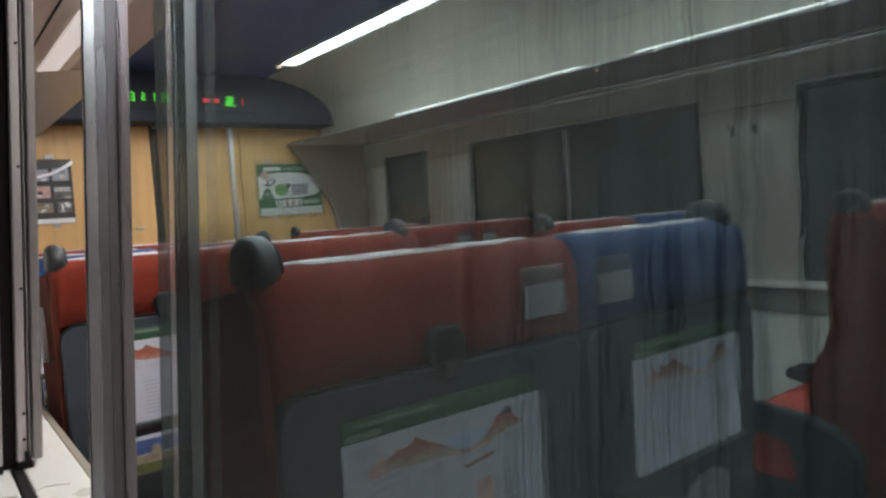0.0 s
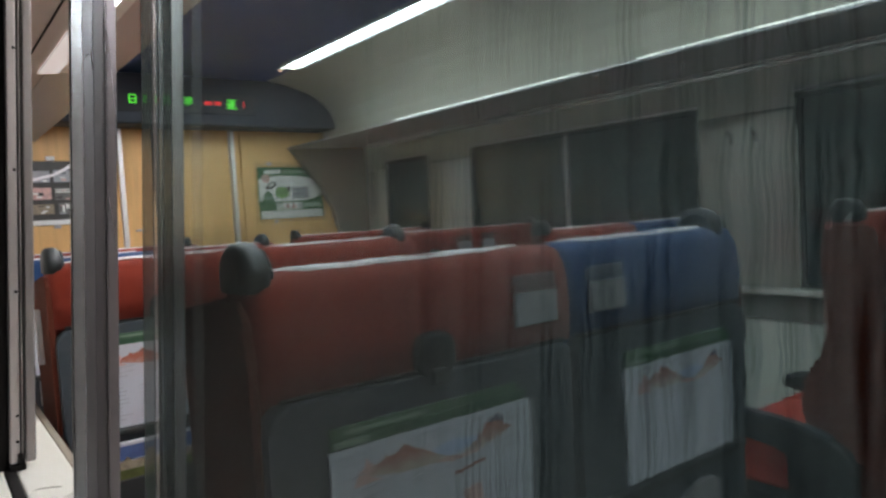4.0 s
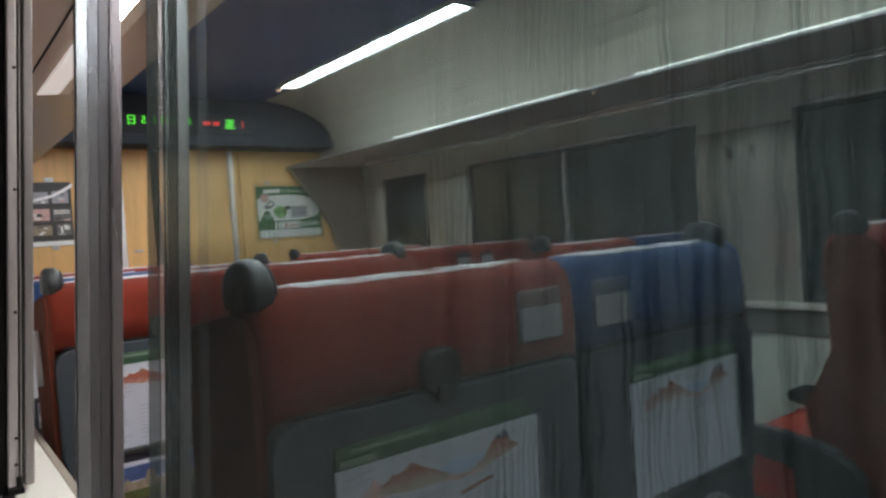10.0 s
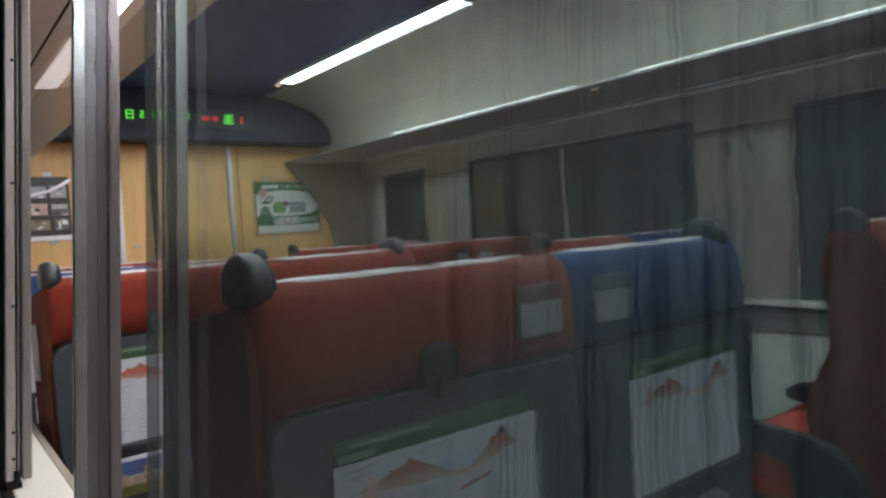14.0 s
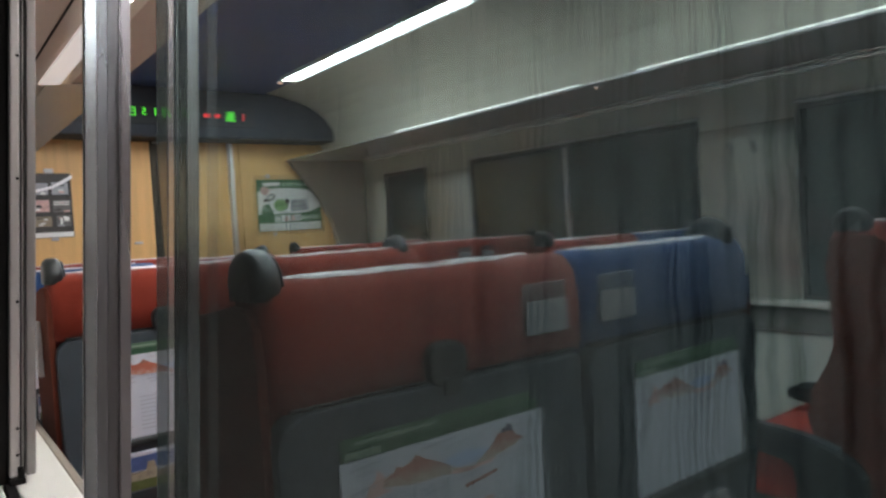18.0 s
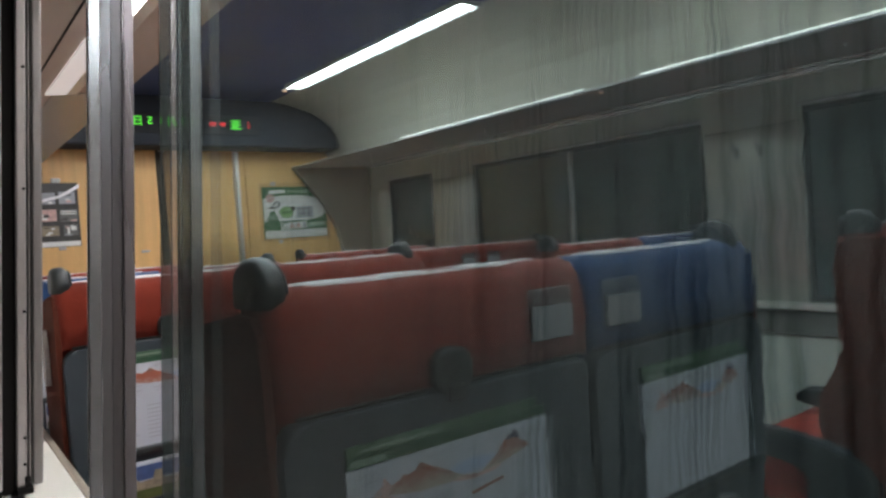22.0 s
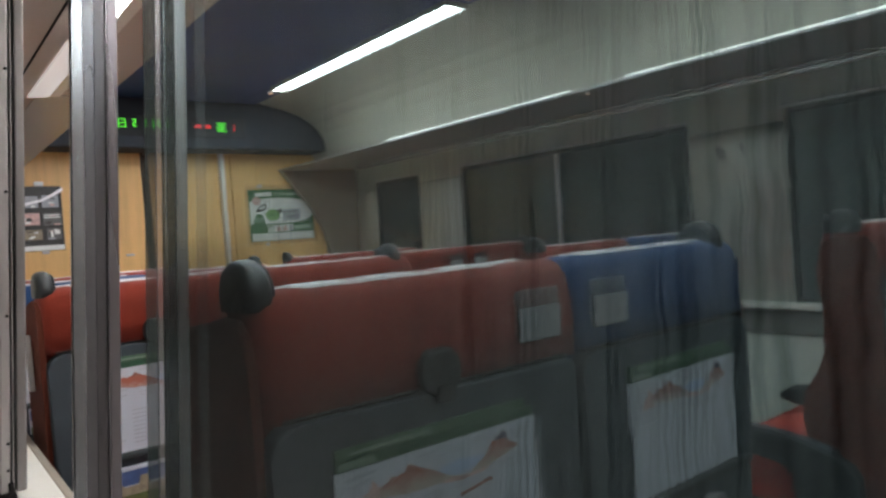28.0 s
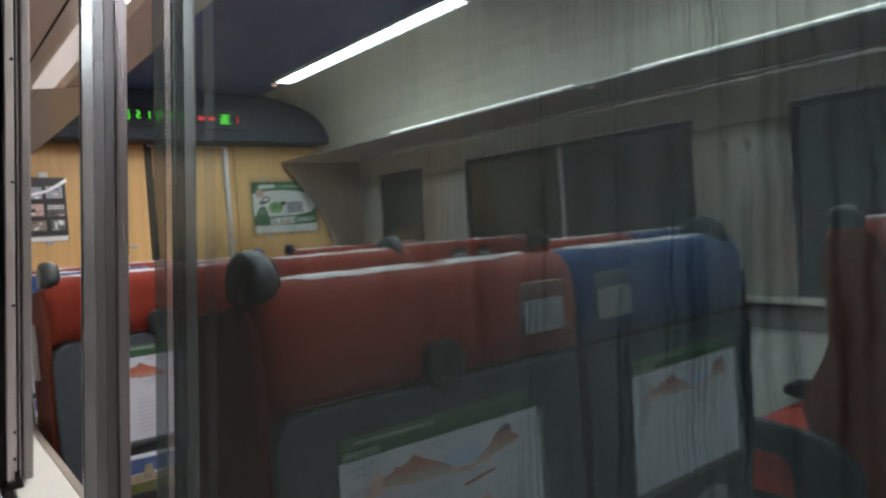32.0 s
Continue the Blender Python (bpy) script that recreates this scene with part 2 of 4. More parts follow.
ALU_DULL = mat("dull_aluminium", (0.47, 0.465, 0.48), 0.42, 0.85, vary=0.1, scale=5, stretch=(6, 6, 0.4))
JAMB = mat("grey_jamb_aluminium", (0.55, 0.51, 0.50), 0.46, 0.55, vary=0.1, scale=5, stretch=(6, 6, 0.4))
# darker copy of the jamb metal, with the outer profiles' shade put in
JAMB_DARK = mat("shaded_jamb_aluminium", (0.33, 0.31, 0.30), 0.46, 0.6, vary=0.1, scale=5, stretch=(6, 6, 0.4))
# one post metal in lit, half-lit and shaded tones; light is painted in
POST_EDGE = mat("lit_post_aluminium", (0.77, 0.73, 0.765), 0.22, 0.8, vary=0.06, scale=4, stretch=(6, 6, 0.3))
POST_DARK = mat("shaded_groove_aluminium", (0.255, 0.24, 0.26), 0.30, 0.8, vary=0.1, scale=5, stretch=(6, 6, 0.4))
POST_LIP = mat("half_lit_post_aluminium", (0.365, 0.343, 0.37), 0.28, 0.8, vary=0.1, scale=5, stretch=(6, 6, 0.4))
ALU_WHITE = mat("satin_aluminium", (0.90, 0.89, 0.93), 0.36, 0.45, vary=0.06, scale=4, stretch=(6, 6, 0.3))
CLOTH = mat("white_headrest_cloth", (0.56, 0.535, 0.545), 0.85, vary=0.05, grain=0.2, grain_scale=700)
CARD = mat("white_printed_card", (0.53, 0.555, 0.62), 0.45, vary=0.04)
CARD_GREEN = mat("green_print", (0.05, 0.17, 0.065), 0.45)
LEAFDARK = mat("olive_print", (0.085, 0.10, 0.03), 0.5, vary=0.3, scale=40)
PURPLEPRINT = mat("dusk_blue_print", (0.07, 0.07, 0.115), 0.5, vary=0.3, scale=40)
HEADPALE = mat("mid_green_print", (0.065, 0.13, 0.075), 0.5)
HEADGREEN = mat("dark_green_print", (0.03, 0.085, 0.045), 0.5)
ROCK = mat("orange_rock_print", (0.32, 0.15, 0.115), 0.5, vary=0.5, scale=70)
HILL = fading("orange_hill_print", (0.38, 0.115, 0.07), (0.47, 0.40, 0.36), 0.862, 0.833)
FARHILL = fading("dusty_hill_print", (0.33, 0.125, 0.095), (0.47, 0.42, 0.40), 0.862, 0.833)
SKYPRINT = mat("pale_blue_print", (0.42, 0.52, 0.72), 0.5, vary=0.15, scale=25)
BLUEPRINT = mat("deep_blue_print", (0.06, 0.10, 0.24), 0.5, vary=0.25, scale=25)
SANDPRINT = mat("sandy_print", (0.27, 0.225, 0.16), 0.5, vary=0.4, scale=50)
POSTERWHITE = mat("white_poster_paper", (0.82, 0.83, 0.82), 0.4, vary=0.04)
NUMBER = mat("grey_number_card", (0.25, 0.255, 0.265), 0.5, vary=0.2, scale=60)
SLEEVE = mat("clear_grey_sleeve", (0.13, 0.155, 0.165), 0.35, vary=0.1)
TITLE = mat("grey_green_print", (0.20, 0.28, 0.21), 0.45)
PALEGREEN = mat("pale_green_print", (0.40, 0.55, 0.42), 0.45)
GREYPRINT = mat("dark_grey_print", (0.13, 0.13, 0.13), 0.45, vary=0.4, scale=60)
INK = mat("grey_print_lines", (0.36, 0.37, 0.42), 0.5)
PALEINK = mat("pale_print_lines", (0.45, 0.46, 0.53), 0.5)
DARKINK = mat("dark_print", (0.035, 0.032, 0.032), 0.4, vary=0.3, scale=40)
PINKPRINT = mat("pink_print", (0.62, 0.40, 0.38), 0.5, vary=0.3, scale=50)
LEAFPRINT = mat("light_green_print", (0.25, 0.45, 0.16), 0.5, vary=0.2, scale=40)
CREAM = mat("cream_enamel", (0.74, 0.72, 0.66), 0.3, vary=0.06, scale=5, rough_vary=0.12)
WALL = mat("pale_grey_green_panel", (0.77, 0.815, 0.735), 0.42, 0.22, spec=0.9, vary=0.08, scale=3, stretch=(3, 3, 0.5), rough_vary=0.03)
LITBAND = mat("pale_lit_band_gloss", (0.86, 0.875, 0.80), 0.45, 0.2, vary=0.06, scale=3, stretch=(3, 3, 0.5), spec=0.8)
WALL_DARK = mat("grey_skirting_panel", (0.20, 0.20, 0.18), 0.5, vary=0.12)
COVE = mat("white_cove_panel", (0.388, 0.374, 0.318), 0.5, vary=0.05, scale=2.5)
BEIGE = mat("beige_ceiling_panel", (0.52, 0.44, 0.385), 0.5, vary=0.08, scale=3)
NAVY = mat("navy_ceiling_panel", (0.031, 0.052, 0.180), 0.5, vary=0.15, scale=3)
BULK = mat("dark_sign_housing", (0.018, 0.025, 0.038), 0.65, vary=0.15, scale=4)
WOOD = veneer("honey_wood_laminate", (0.74, 0.45, 0.18))
RACK = mat("grey_rack_panel", (0.50, 0.475, 0.45), 0.42, vary=0.1, scale=3, stretch=(3, 0.6, 3))
FLOOR = mat("grey_vinyl_floor", (0.17, 0.16, 0.15), 0.5, vary=0.15, scale=8)
DARKGLASS = mat("night_window_glass", (0.046, 0.080, 0.078), 0.03, vary=0.2, rough_vary=0.01, spec=1.0)
DARKGLASS.node_tree.nodes["Principled BSDF"].inputs["IOR"].default_value = 1.68
TUBELIGHT = glow("tube_light", (0.965, 0.98, 0.985), TUBE)
# emission stands in for tube light falling on the blades
LOUVRE = glow("lit_louvre", (0.93, 0.98, 1.0), 5.0)
TUBEDIM = glow("dim_tube_light", (1.0, 0.95, 0.92), 0.38)
RACKLIGHT = glow("rack_tube_light", (1.0, 0.955, 0.88), 1.7)
STRIPLIGHT = glow("strip_light", (1.0, 0.98, 0.97), 13.0)
SPOTLIGHT = glow("small_warm_lamp", (1.0, 0.55, 0.34), 1.7)
LED_RED = glow("red_diodes", (1.0, 0.03, 0.03), 0.9)
LED_GREEN = glow("green_diodes", (0.12, 1.0, 0.05), 0.8)
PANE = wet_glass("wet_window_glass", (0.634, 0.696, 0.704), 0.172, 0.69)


def half_clear(name, base, rough, metal, seen):
    """A see-through film with a metallic sheen."""
    m, nt, bsdf = nodes_of(name)
    bsdf.inputs["Base Color"].default_value = (*base, 1)
    bsdf.inputs["Roughness"].default_value, bsdf.inputs["Metallic"].default_value = rough, metal
    bsdf.inputs["Alpha"].default_value = seen
    return m


PLATE = half_clear("clear_number_holder", (0.23, 0.25, 0.26), 0.35, 0.0, 0.30)
RAIL = mat("grey_rail_enamel", (0.78, 0.78, 0.76), 0.25, 0.5, vary=0.04, rough_vary=0.04)
BROWN = half_clear("smoked_brown_panel", (0.72, 0.66, 0.55), 0.3, 0.0, 0.56)
CLIPFRAME = half_clear("clear_poster_cover", (0.55, 0.52, 0.46), 0.2, 0.0, 0.05)
STRIP_LIGHT = half_clear("clear_strip_pale", (0.47, 0.47, 0.485), 0.30, 1.0, 0.70)
STRIP_SOFT = half_clear("clear_strip_soft", (0.44, 0.44, 0.455), 0.30, 1.0, 0.40)
STRIP_FAINT = half_clear("clear_strip_faint", (0.46, 0.50, 0.51), 0.4, 0.4, 0.09)
STRIP_DARK = half_clear("clear_strip_dark", (0.05, 0.06, 0.055), 0.5, 0.0, 0.66)
STRIP_LINE = half_clear("clear_strip_line", (0.42, 0.43, 0.44), 0.3, 0.2, 0.6)
STRIP_TINT = half_clear("clear_strip_tinted", (0.06, 0.085, 0.08), 0.4, 0.2, 0.50)


# ---- mesh helpers ----
def finish(name, bm, material, smooth=False):
    me = bpy.data.meshes.new(name)
    bmesh.ops.recalc_face_normals(bm, faces=bm.faces)
    bm.to_mesh(me)
    bm.free()
    me.materials.append(material)
    if smooth:
        for p in me.polygons:
            p.use_smooth = True
    return me


def part(name, bm, material, parent, label="", smooth=False):
    ob = new(name, finish(name, bm, material, smooth))
    ob.parent = parent
    return tagged(ob, label)


def thing(name, label, category, group="", at=(0, 0, 0), turn=0.0, kind=""):
    ob = new(name)
    ob.matrix_basis = pose(*at, 0, 0, turn)
    ob.empty_display_size = 0.05
    return tagged(ob, label, category, group, kind)


def solid(name, bm, material, label="", category="", group="", kind="", smooth=False):
    return tagged(new(name, finish(name, bm, material, smooth)), label, category, group, kind)


def add_box(bm, x0, x1, y0, y1, z0, z1, bevel=0.0, seg=1):
    made = bmesh.ops.create_cube(bm, size=1.0)["verts"]
    for v in made:
        v.co = Vector(((x0 + x1) / 2 + v.co.x * (x1 - x0), (y0 + y1) / 2 + v.co.y * (y1 - y0), (z0 + z1) / 2 + v.co.z * (z1 - z0)))
    if bevel:
        edges = list({e for v in made for e in v.link_edges})
        bmesh.ops.bevel(bm, geom=edges, offset=bevel, segments=seg, affect="EDGES", profile=0.5)
    return bm


def box(x0, x1, y0, y1, z0, z1, bevel=0.0, seg=1):
    return add_box(bmesh.new(), x0, x1, y0, y1, z0, z1, bevel, seg)


def add_prism(bm, outline, axis, a, b, bevel=0.0, seg=1):
    """A flat outline drawn out along an axis: outlines are (y, z), (x, z) or (x, y)."""
    def at(p, w):
        return {"x": (w, p[0], p[1]), "y": (p[0], w, p[1]), "z": (p[0], p[1], w)}[axis]
    lo, hi = [bm.verts.new(at(p, a)) for p in outline], [bm.verts.new(at(p, b)) for p in outline]
    faces = [bm.faces.new(lo), bm.faces.new(hi[::-1])]
    for i in range(len(outline)):
        j = (i + 1) % len(outline)
        faces.append(bm.faces.new((lo[j], lo[i], hi[i], hi[j])))
    if bevel:
        edges = list({e for f in faces[:2] for e in f.edges})
        bmesh.ops.bevel(bm, geom=edges, offset=bevel, segments=seg, affect="EDGES", profile=0.5)
    return bm


def prism(outline, axis, a, b, bevel=0.0, seg=1):
    return add_prism(bmesh.new(), outline, axis, a, b, bevel, seg)


def rounded(x0, x1, z0, z1, r, n=5):
    """A rectangle with rounded corners."""
    out = []
    for cx, cz, s in ((x1 - r, z1 - r, 0), (x0 + r, z1 - r, 90), (x0 + r, z0 + r, 180), (x1 - r, z0 + r, 270)):
        out += [(cx + r * math.cos(radians(s + 90 * k / n)), cz + r * math.sin(radians(s + 90 * k / n))) for k in range(n + 1)]
    return out


def arc_band(profile, thick):
    """A curved sheet's outline: the profile, and the same shifted up by its thickness."""
    return profile + [(x, z + thick) for x, z in reversed(profile)]


# ---- the car: floor, walls, ceiling ----
Y0, Y1 = -1.6, 4.85
WALL_X = 2.92
SILL_Z, HEAD_Z = 0.75, 1.557

solid("floor", box(-0.35, WALL_X + 0.1, Y0, Y1 + 0.1, -0.06, 0.0), FLOOR, "grey speckled vinyl floor of the railway carriage", "floor", kind="structure")

# side wall with its windows
wall = bmesh.new()
OPENINGS = [(3.975, 4.52), (1.84, 3.49), (-0.55, 1.385)]
add_box(wall, WALL_X, WALL_X + 0.09, Y0, Y1, 0.0, SILL_Z)
add_box(wall, WALL_X, WALL_X + 0.09, Y0, Y1, HEAD_Z, 2.3)
for lo, hi in ((4.52, Y1), (3.49, 3.975), (1.385, 1.84), (Y0, -0.55)):
    add_box(wall, WALL_X, WALL_X + 0.09, lo, hi, SILL_Z, HEAD_Z)
solid("wall_east", wall, WALL, "pale grey-green panelled side wall between the windows", "wall", kind="structure")
solid("trim", box(WALL_X - 0.012, WALL_X - 0.001, Y0, Y1, 0.609, 0.715, 0.003), WALL_DARK, "dark grey strip under the window ledge", "trim", kind="structure")
solid("baseboard", box(WALL_X - 0.03, WALL_X - 0.001, Y0, Y1, 0.001, 0.16, 0.006), WALL_DARK, "dark grey kick panel along the side wall", "baseboard", kind="structure")

for k, (lo, hi) in enumerate(OPENINGS):
    w = thing("window_%d" % (k + 1), "dark carriage window at night in a rounded frame", "window", "side windows", kind="structure")
    bm = bmesh.new()
    for a, b, c, e in ((lo, hi, HEAD_Z - 0.022, HEAD_Z), (lo, hi, SILL_Z, SILL_Z + 0.02), (lo, lo + 0.022, SILL_Z + 0.02, HEAD_Z - 0.022), (hi - 0.022, hi, SILL_Z + 0.02, HEAD_Z - 0.022)):
        add_box(bm, WALL_X - 0.006, WALL_X + 0.05, a, b, c, e, 0.003)
    part("window_frame", bm, FRAME, w, "dark rubber window surround")
    cuts = [lo + 0.022, hi - 0.022]
    if k == 1:
        cuts = [lo + 0.022, 2.655, 2.685, hi - 0.022]
        part("mullion", box(WALL_X + 0.0, WALL_X + 0.05, 2.655, 2.685, SILL_Z + 0.02, HEAD_Z - 0.022, 0.004), ALU_DULL, w, "grey metal bar between the panes")
    for a, b in zip(cuts[::2], cuts[1::2]):
        part("pane", box(WALL_X + 0.010, WALL_X + 0.018, a, b, SILL_Z + 0.02, HEAD_Z - 0.022), DARKGLASS, w, "dark reflecting glass")
    part("header_rail", box(WALL_X - 0.018, WALL_X - 0.006, lo - 0.01, hi + 0.01, HEAD_Z + 0.003, HEAD_Z + 0.018, 0.004), ALU_WHITE, w, "thin metal blind rail")
solid("window_sill", box(WALL_X - 0.055, WALL_X - 0.001, Y0, 3.95, SILL_Z - 0.028, SILL_Z - 0.003, 0.008, 2), CREAM, "pale rounded ledge under the windows", "ledge", kind="structure")
# added panel; its tilted top makes the lit band on the pillars
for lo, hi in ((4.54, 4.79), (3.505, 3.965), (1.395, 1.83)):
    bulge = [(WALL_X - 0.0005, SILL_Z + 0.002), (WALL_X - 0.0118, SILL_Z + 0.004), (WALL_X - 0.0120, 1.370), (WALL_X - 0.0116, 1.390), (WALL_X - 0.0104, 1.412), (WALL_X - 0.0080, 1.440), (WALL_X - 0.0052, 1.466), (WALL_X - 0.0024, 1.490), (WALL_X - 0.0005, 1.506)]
    solid("trim", prism(bulge, "y", lo, hi), LITBAND, "pale glossy pillar panel added for its lit band", "trim", kind="structure", smooth=True)
for y in (1.5615, 1.667):
    hook = thing("coat_hook", "small metal coat hook on the window pillar", "hook", "coat hooks on the pillar")
    part("plate", box(WALL_X - 0.0165, WALL_X - 0.0122, y - 0.009, y + 0.009, 1.378, 1.425, 0.002), ALU_DULL, hook)
    part("prong", prism([(WALL_X - 0.0165, 1.400), (WALL_X - 0.040, 1.404), (WALL_X - 0.050, 1.436), (WALL_X - 0.044, 1.438), (WALL_X - 0.036, 1.414), (WALL_X - 0.0165, 1.412)], "y", y - 0.006, y + 0.006), ALU_DULL, hook, "dull metal prong")
    part("prong", prism([(WALL_X - 0.0165, 1.380), (WALL_X - 0.030, 1.378), (WALL_X - 0.036, 1.394), (WALL_X - 0.031, 1.395), (WALL_X - 0.027, 1.386), (WALL_X - 0.0165, 1.389)], "y", y - 0.005, y + 0.005), ALU_DULL, hook, "dull metal prong")

# ceiling and coves
ceil = box(0.20, 1.899, Y0, Y1 - 0.005, 2.13, 2.17)
solid("ceiling", ceil, NAVY, "dark navy centre panel of the ceiling", "ceiling", kind="structure")
FAR_COVE = [(2.030, 2.1315), (2.10, 2.127), (2.20, 2.110), (2.29, 2.085), (2.38, 2.048), (2.455, 1.998), (2.515, 1.93), (2.55, 1.85), (2.57, 1.76), (2.60, 1.72), (2.92, 1.70)]
cove = solid("ceiling_cove", prism(arc_band(FAR_COVE, 0.03), "y", Y0, Y1 - 0.005), COVE, "white curved cove between ceiling lamps and luggage rack", "ceiling", kind="structure", smooth=False)
part("panel_joint", prism(arc_band([(x - 0.0016, z - 0.0016) for x, z in FAR_COVE[1:9]], 0.0012), "y", 2.3578, 2.3612), mat("grey_joint_line", (0.15, 0.15, 0.14), 0.7), cove, "fine grey joint between the cove panels")
solid("ceiling_panel", box(0.2, WALL_X + 0.09, Y0, Y1, 2.24, 2.28), NAVY, "roof panel over the carriage", "ceiling", kind="structure")


def ceiling_lamp(x0, x1, z, y0, y1):
    lamp = thing("ceiling_lamp", "long white fluorescent ceiling lamp, switched on, with louvres", "lamp", "ceiling lamps")
    part("diffuser", box(x0 + 0.006, x1 - 0.030, y0 + 0.01, y1 - 0.01, z + 0.010, z + 0.016), TUBELIGHT, lamp, "glowing white tube cover")
    bm = bmesh.new()
    add_box(bm, x0, x0 + 0.005, y0, y1, z - 0.004, z + 0.02)
    add_box(bm, x1 - 0.004, x1, y0, y1, z + 0.012, z + 0.02)
    add_box(bm, x0, x1, y0, y0 + 0.006, z - 0.004, z + 0.02)
    add_box(bm, x0, x1, y1 - 0.006, y1, z - 0.004, z + 0.02)
    part("frame", bm, COVE, lamp)
    part("trough", box(x1 - 0.0295, x1 - 0.0045, y0 + 0.006, y1 - 0.006, z + 0.013, z + 0.017), COVE, lamp, "grey trough behind the blades")
    bm = bmesh.new()
    n = int((y1 - y0) / 0.030)
    for i in range(1, n):
        y = y0 + (y1 - y0) * i / n
        add_prism(bm, [(x1 - 0.032, y - 0.008), (x1 + 0.004, y - 0.016), (x1 + 0.004, y - 0.006), (x1 - 0.032, y + 0.006)], "z", z + 0.003, z + 0.0095)
    tagged(part("louvre", bm, LOUVRE, lamp, "white cross blades that glow"), kind="stuff")
    return lamp


# last of the row lies out of view, added for posts and seat backs
for y0, y1 in ((2.30, 4.09), (0.27, 2.06), (-0.9, 0.03)):
    ceiling_lamp(1.902, 2.026, 2.112, y0, y1)
# unseen row hidden above the near rack, added to light the carriage
for y0, y1 in ((2.36, 4.09), (0.33, 2.06), (-0.55, 0.03)):
    ceiling_lamp(0.86, 0.964, 2.106, y0, y1)


bm = bmesh.new()
for a, b in ((4.094, Y1 - 0.006), (2.064, 2.296), (0.034, 0.266), (Y0, -0.904)):
    add_box(bm, 1.900, 2.0295, a, b, 2.1285, 2.14)
solid("ceiling_channel", bm, NAVY, "dark navy filler between the ceiling lamps", "ceiling", kind="structure")


def spot(x, y, z, r, label):
    s = thing("downlight", label, "lamp", "small downlights", at=(x, y, z))
    bm = bmesh.new()
    bmesh.ops.create_cone(bm, cap_ends=True, segments=20, radius1=r, radius2=r * 1.25, depth=0.012)
    part("rim", bm, ALU, s)
    bm = bmesh.new()
    bmesh.ops.create_cone(bm, cap_ends=True, segments=16, radius1=r * 0.7, radius2=r * 0.7, depth=0.006)
    bmesh.ops.translate(bm, verts=bm.verts, vec=(0, 0, -0.006))
    part("bulb", bm, SPOTLIGHT, s, "dim orange bulb")


for y in (4.20, 2.21, 0.18):
    spot(1.955, y, 2.125, 0.02, "small warm orange downlight between the ceiling lamps")

# luggage rack along the side wall
rack = thing("luggage_rack", "grey luggage rack with bright metal edge rails over the windows", "rack", kind="")
part("shelf", prism([(2.268, 1.682), (2.272, 1.692), (2.56, 1.696), (2.912, 1.712), (2.912, 1.698), (2.58, 1.688)], "y", Y0 + 0.02, 4.79, 0.002), RACK, rack, "grey moulded shelf body")
for a, b in ((2.05, 4.79), (1.60, 2.03), (Y0 + 0.02, 1.58)):
    part("front_rail", prism(rounded(2.249, 2.2675, 1.680, 1.6945, 0.005, 3), "y", a, b), ALU_DULL, rack, "satin aluminium lip", True)
part("lower_rail", prism(rounded(2.450, 2.470, 1.6005, 1.6155, 0.006, 4), "y", Y0 + 0.02, 4.02), RAIL, rack, "thin bright rail", True)
part("lower_rail", prism(rounded(2.446, 2.458, 1.6205, 1.6290, 0.0035, 3), "y", Y0 + 0.02, 4.02), RAIL, rack, "thin bright rail", True)
for y in (-0.9, 0.35, 1.60, 2.85, 4.0):
    part("hanger", prism([(2.448, 1.689), (2.456, 1.689), (2.458, 1.624), (2.466, 1.610), (2.456, 1.606), (2.448, 1.622)], "y", y - 0.003, y + 0.003), RACK, rack, "thin grey rail hanger")
part("end_bracket", prism([(2.262, 1.69), (2.91, 1.69), (2.91, 0.80), (2.70, 0.80), (2.655, 0.98), (2.60, 1.22), (2.50, 1.40), (2.36, 1.57)], "y", 4.795, 4.845, 0.004), BROWN, rack, "dark brown end panel")
for a, b in ((1.99, 3.42), (-0.6, 1.71)):
    strip = thing("rack_lamp", "slim white strip lamp behind the luggage rack lip, switched on", "lamp", "rack lamps")
    part("base", box(2.285, 2.325, a, b, 1.6935, 1.699, 0.001), ALU_DULL, strip)
    # unseen wide emitter added to brighten the cove from the shelf
    part("diffuser", box(2.330, 2.385, a + 0.01, b - 0.01, 1.6945, 1.6985, 0.001), RACKLIGHT, strip, "unseen glowing cover added to light the cove")
    part("tube", prism(rounded(2.292, 2.316, 1.6995, 1.7115, 0.005, 3), "y", a + 0.01, b - 0.01), RACKLIGHT, strip, "glowing white tube")
spot(2.276, 1.885, 1.677, 0.010, "tiny orange reading lamp in the rack edge")

# the rack on the near side, seen from below
rack = thing("luggage_rack", "beige luggage rack with a lit strip in its underside", "rack")
part("shelf", prism([(0.622, 1.722), (0.628, 1.735), (0.61, 1.752), (0.20, 1.752), (0.20, 1.690), (0.32, 1.694)], "y", Y0 + 0.02, 4.84, 0.002), BEIGE, rack, "beige moulded underside")
part("outer_shelf", prism([(0.310, 1.6925), (0.22, 1.6885), (0.22, 1.664), (0.302, 1.676)], "y", Y0 + 0.02, 4.84, 0.001), BEIGE, rack, "beige panel against the wall")
# runs on unseen behind the view to brighten the post and jamb
part("light_cover", prism([(0.368, 1.697), (0.431, 1.703), (0.431, 1.6975), (0.368, 1.6915)], "y", -1.0, 1.84), STRIPLIGHT, rack, "glowing white strip")
part("light_cover", prism([(0.368, 1.697), (0.431, 1.703), (0.431, 1.6975), (0.368, 1.6915)], "y", 1.85, 2.66), TUBEDIM, rack, "dim white strip")
part("cover_frame", prism([(0.432, 1.7030), (0.466, 1.7062), (0.466, 1.7015), (0.432, 1.6980)], "y", -1.0, 2.66), CREAM, rack, "pale frame of the light cover")
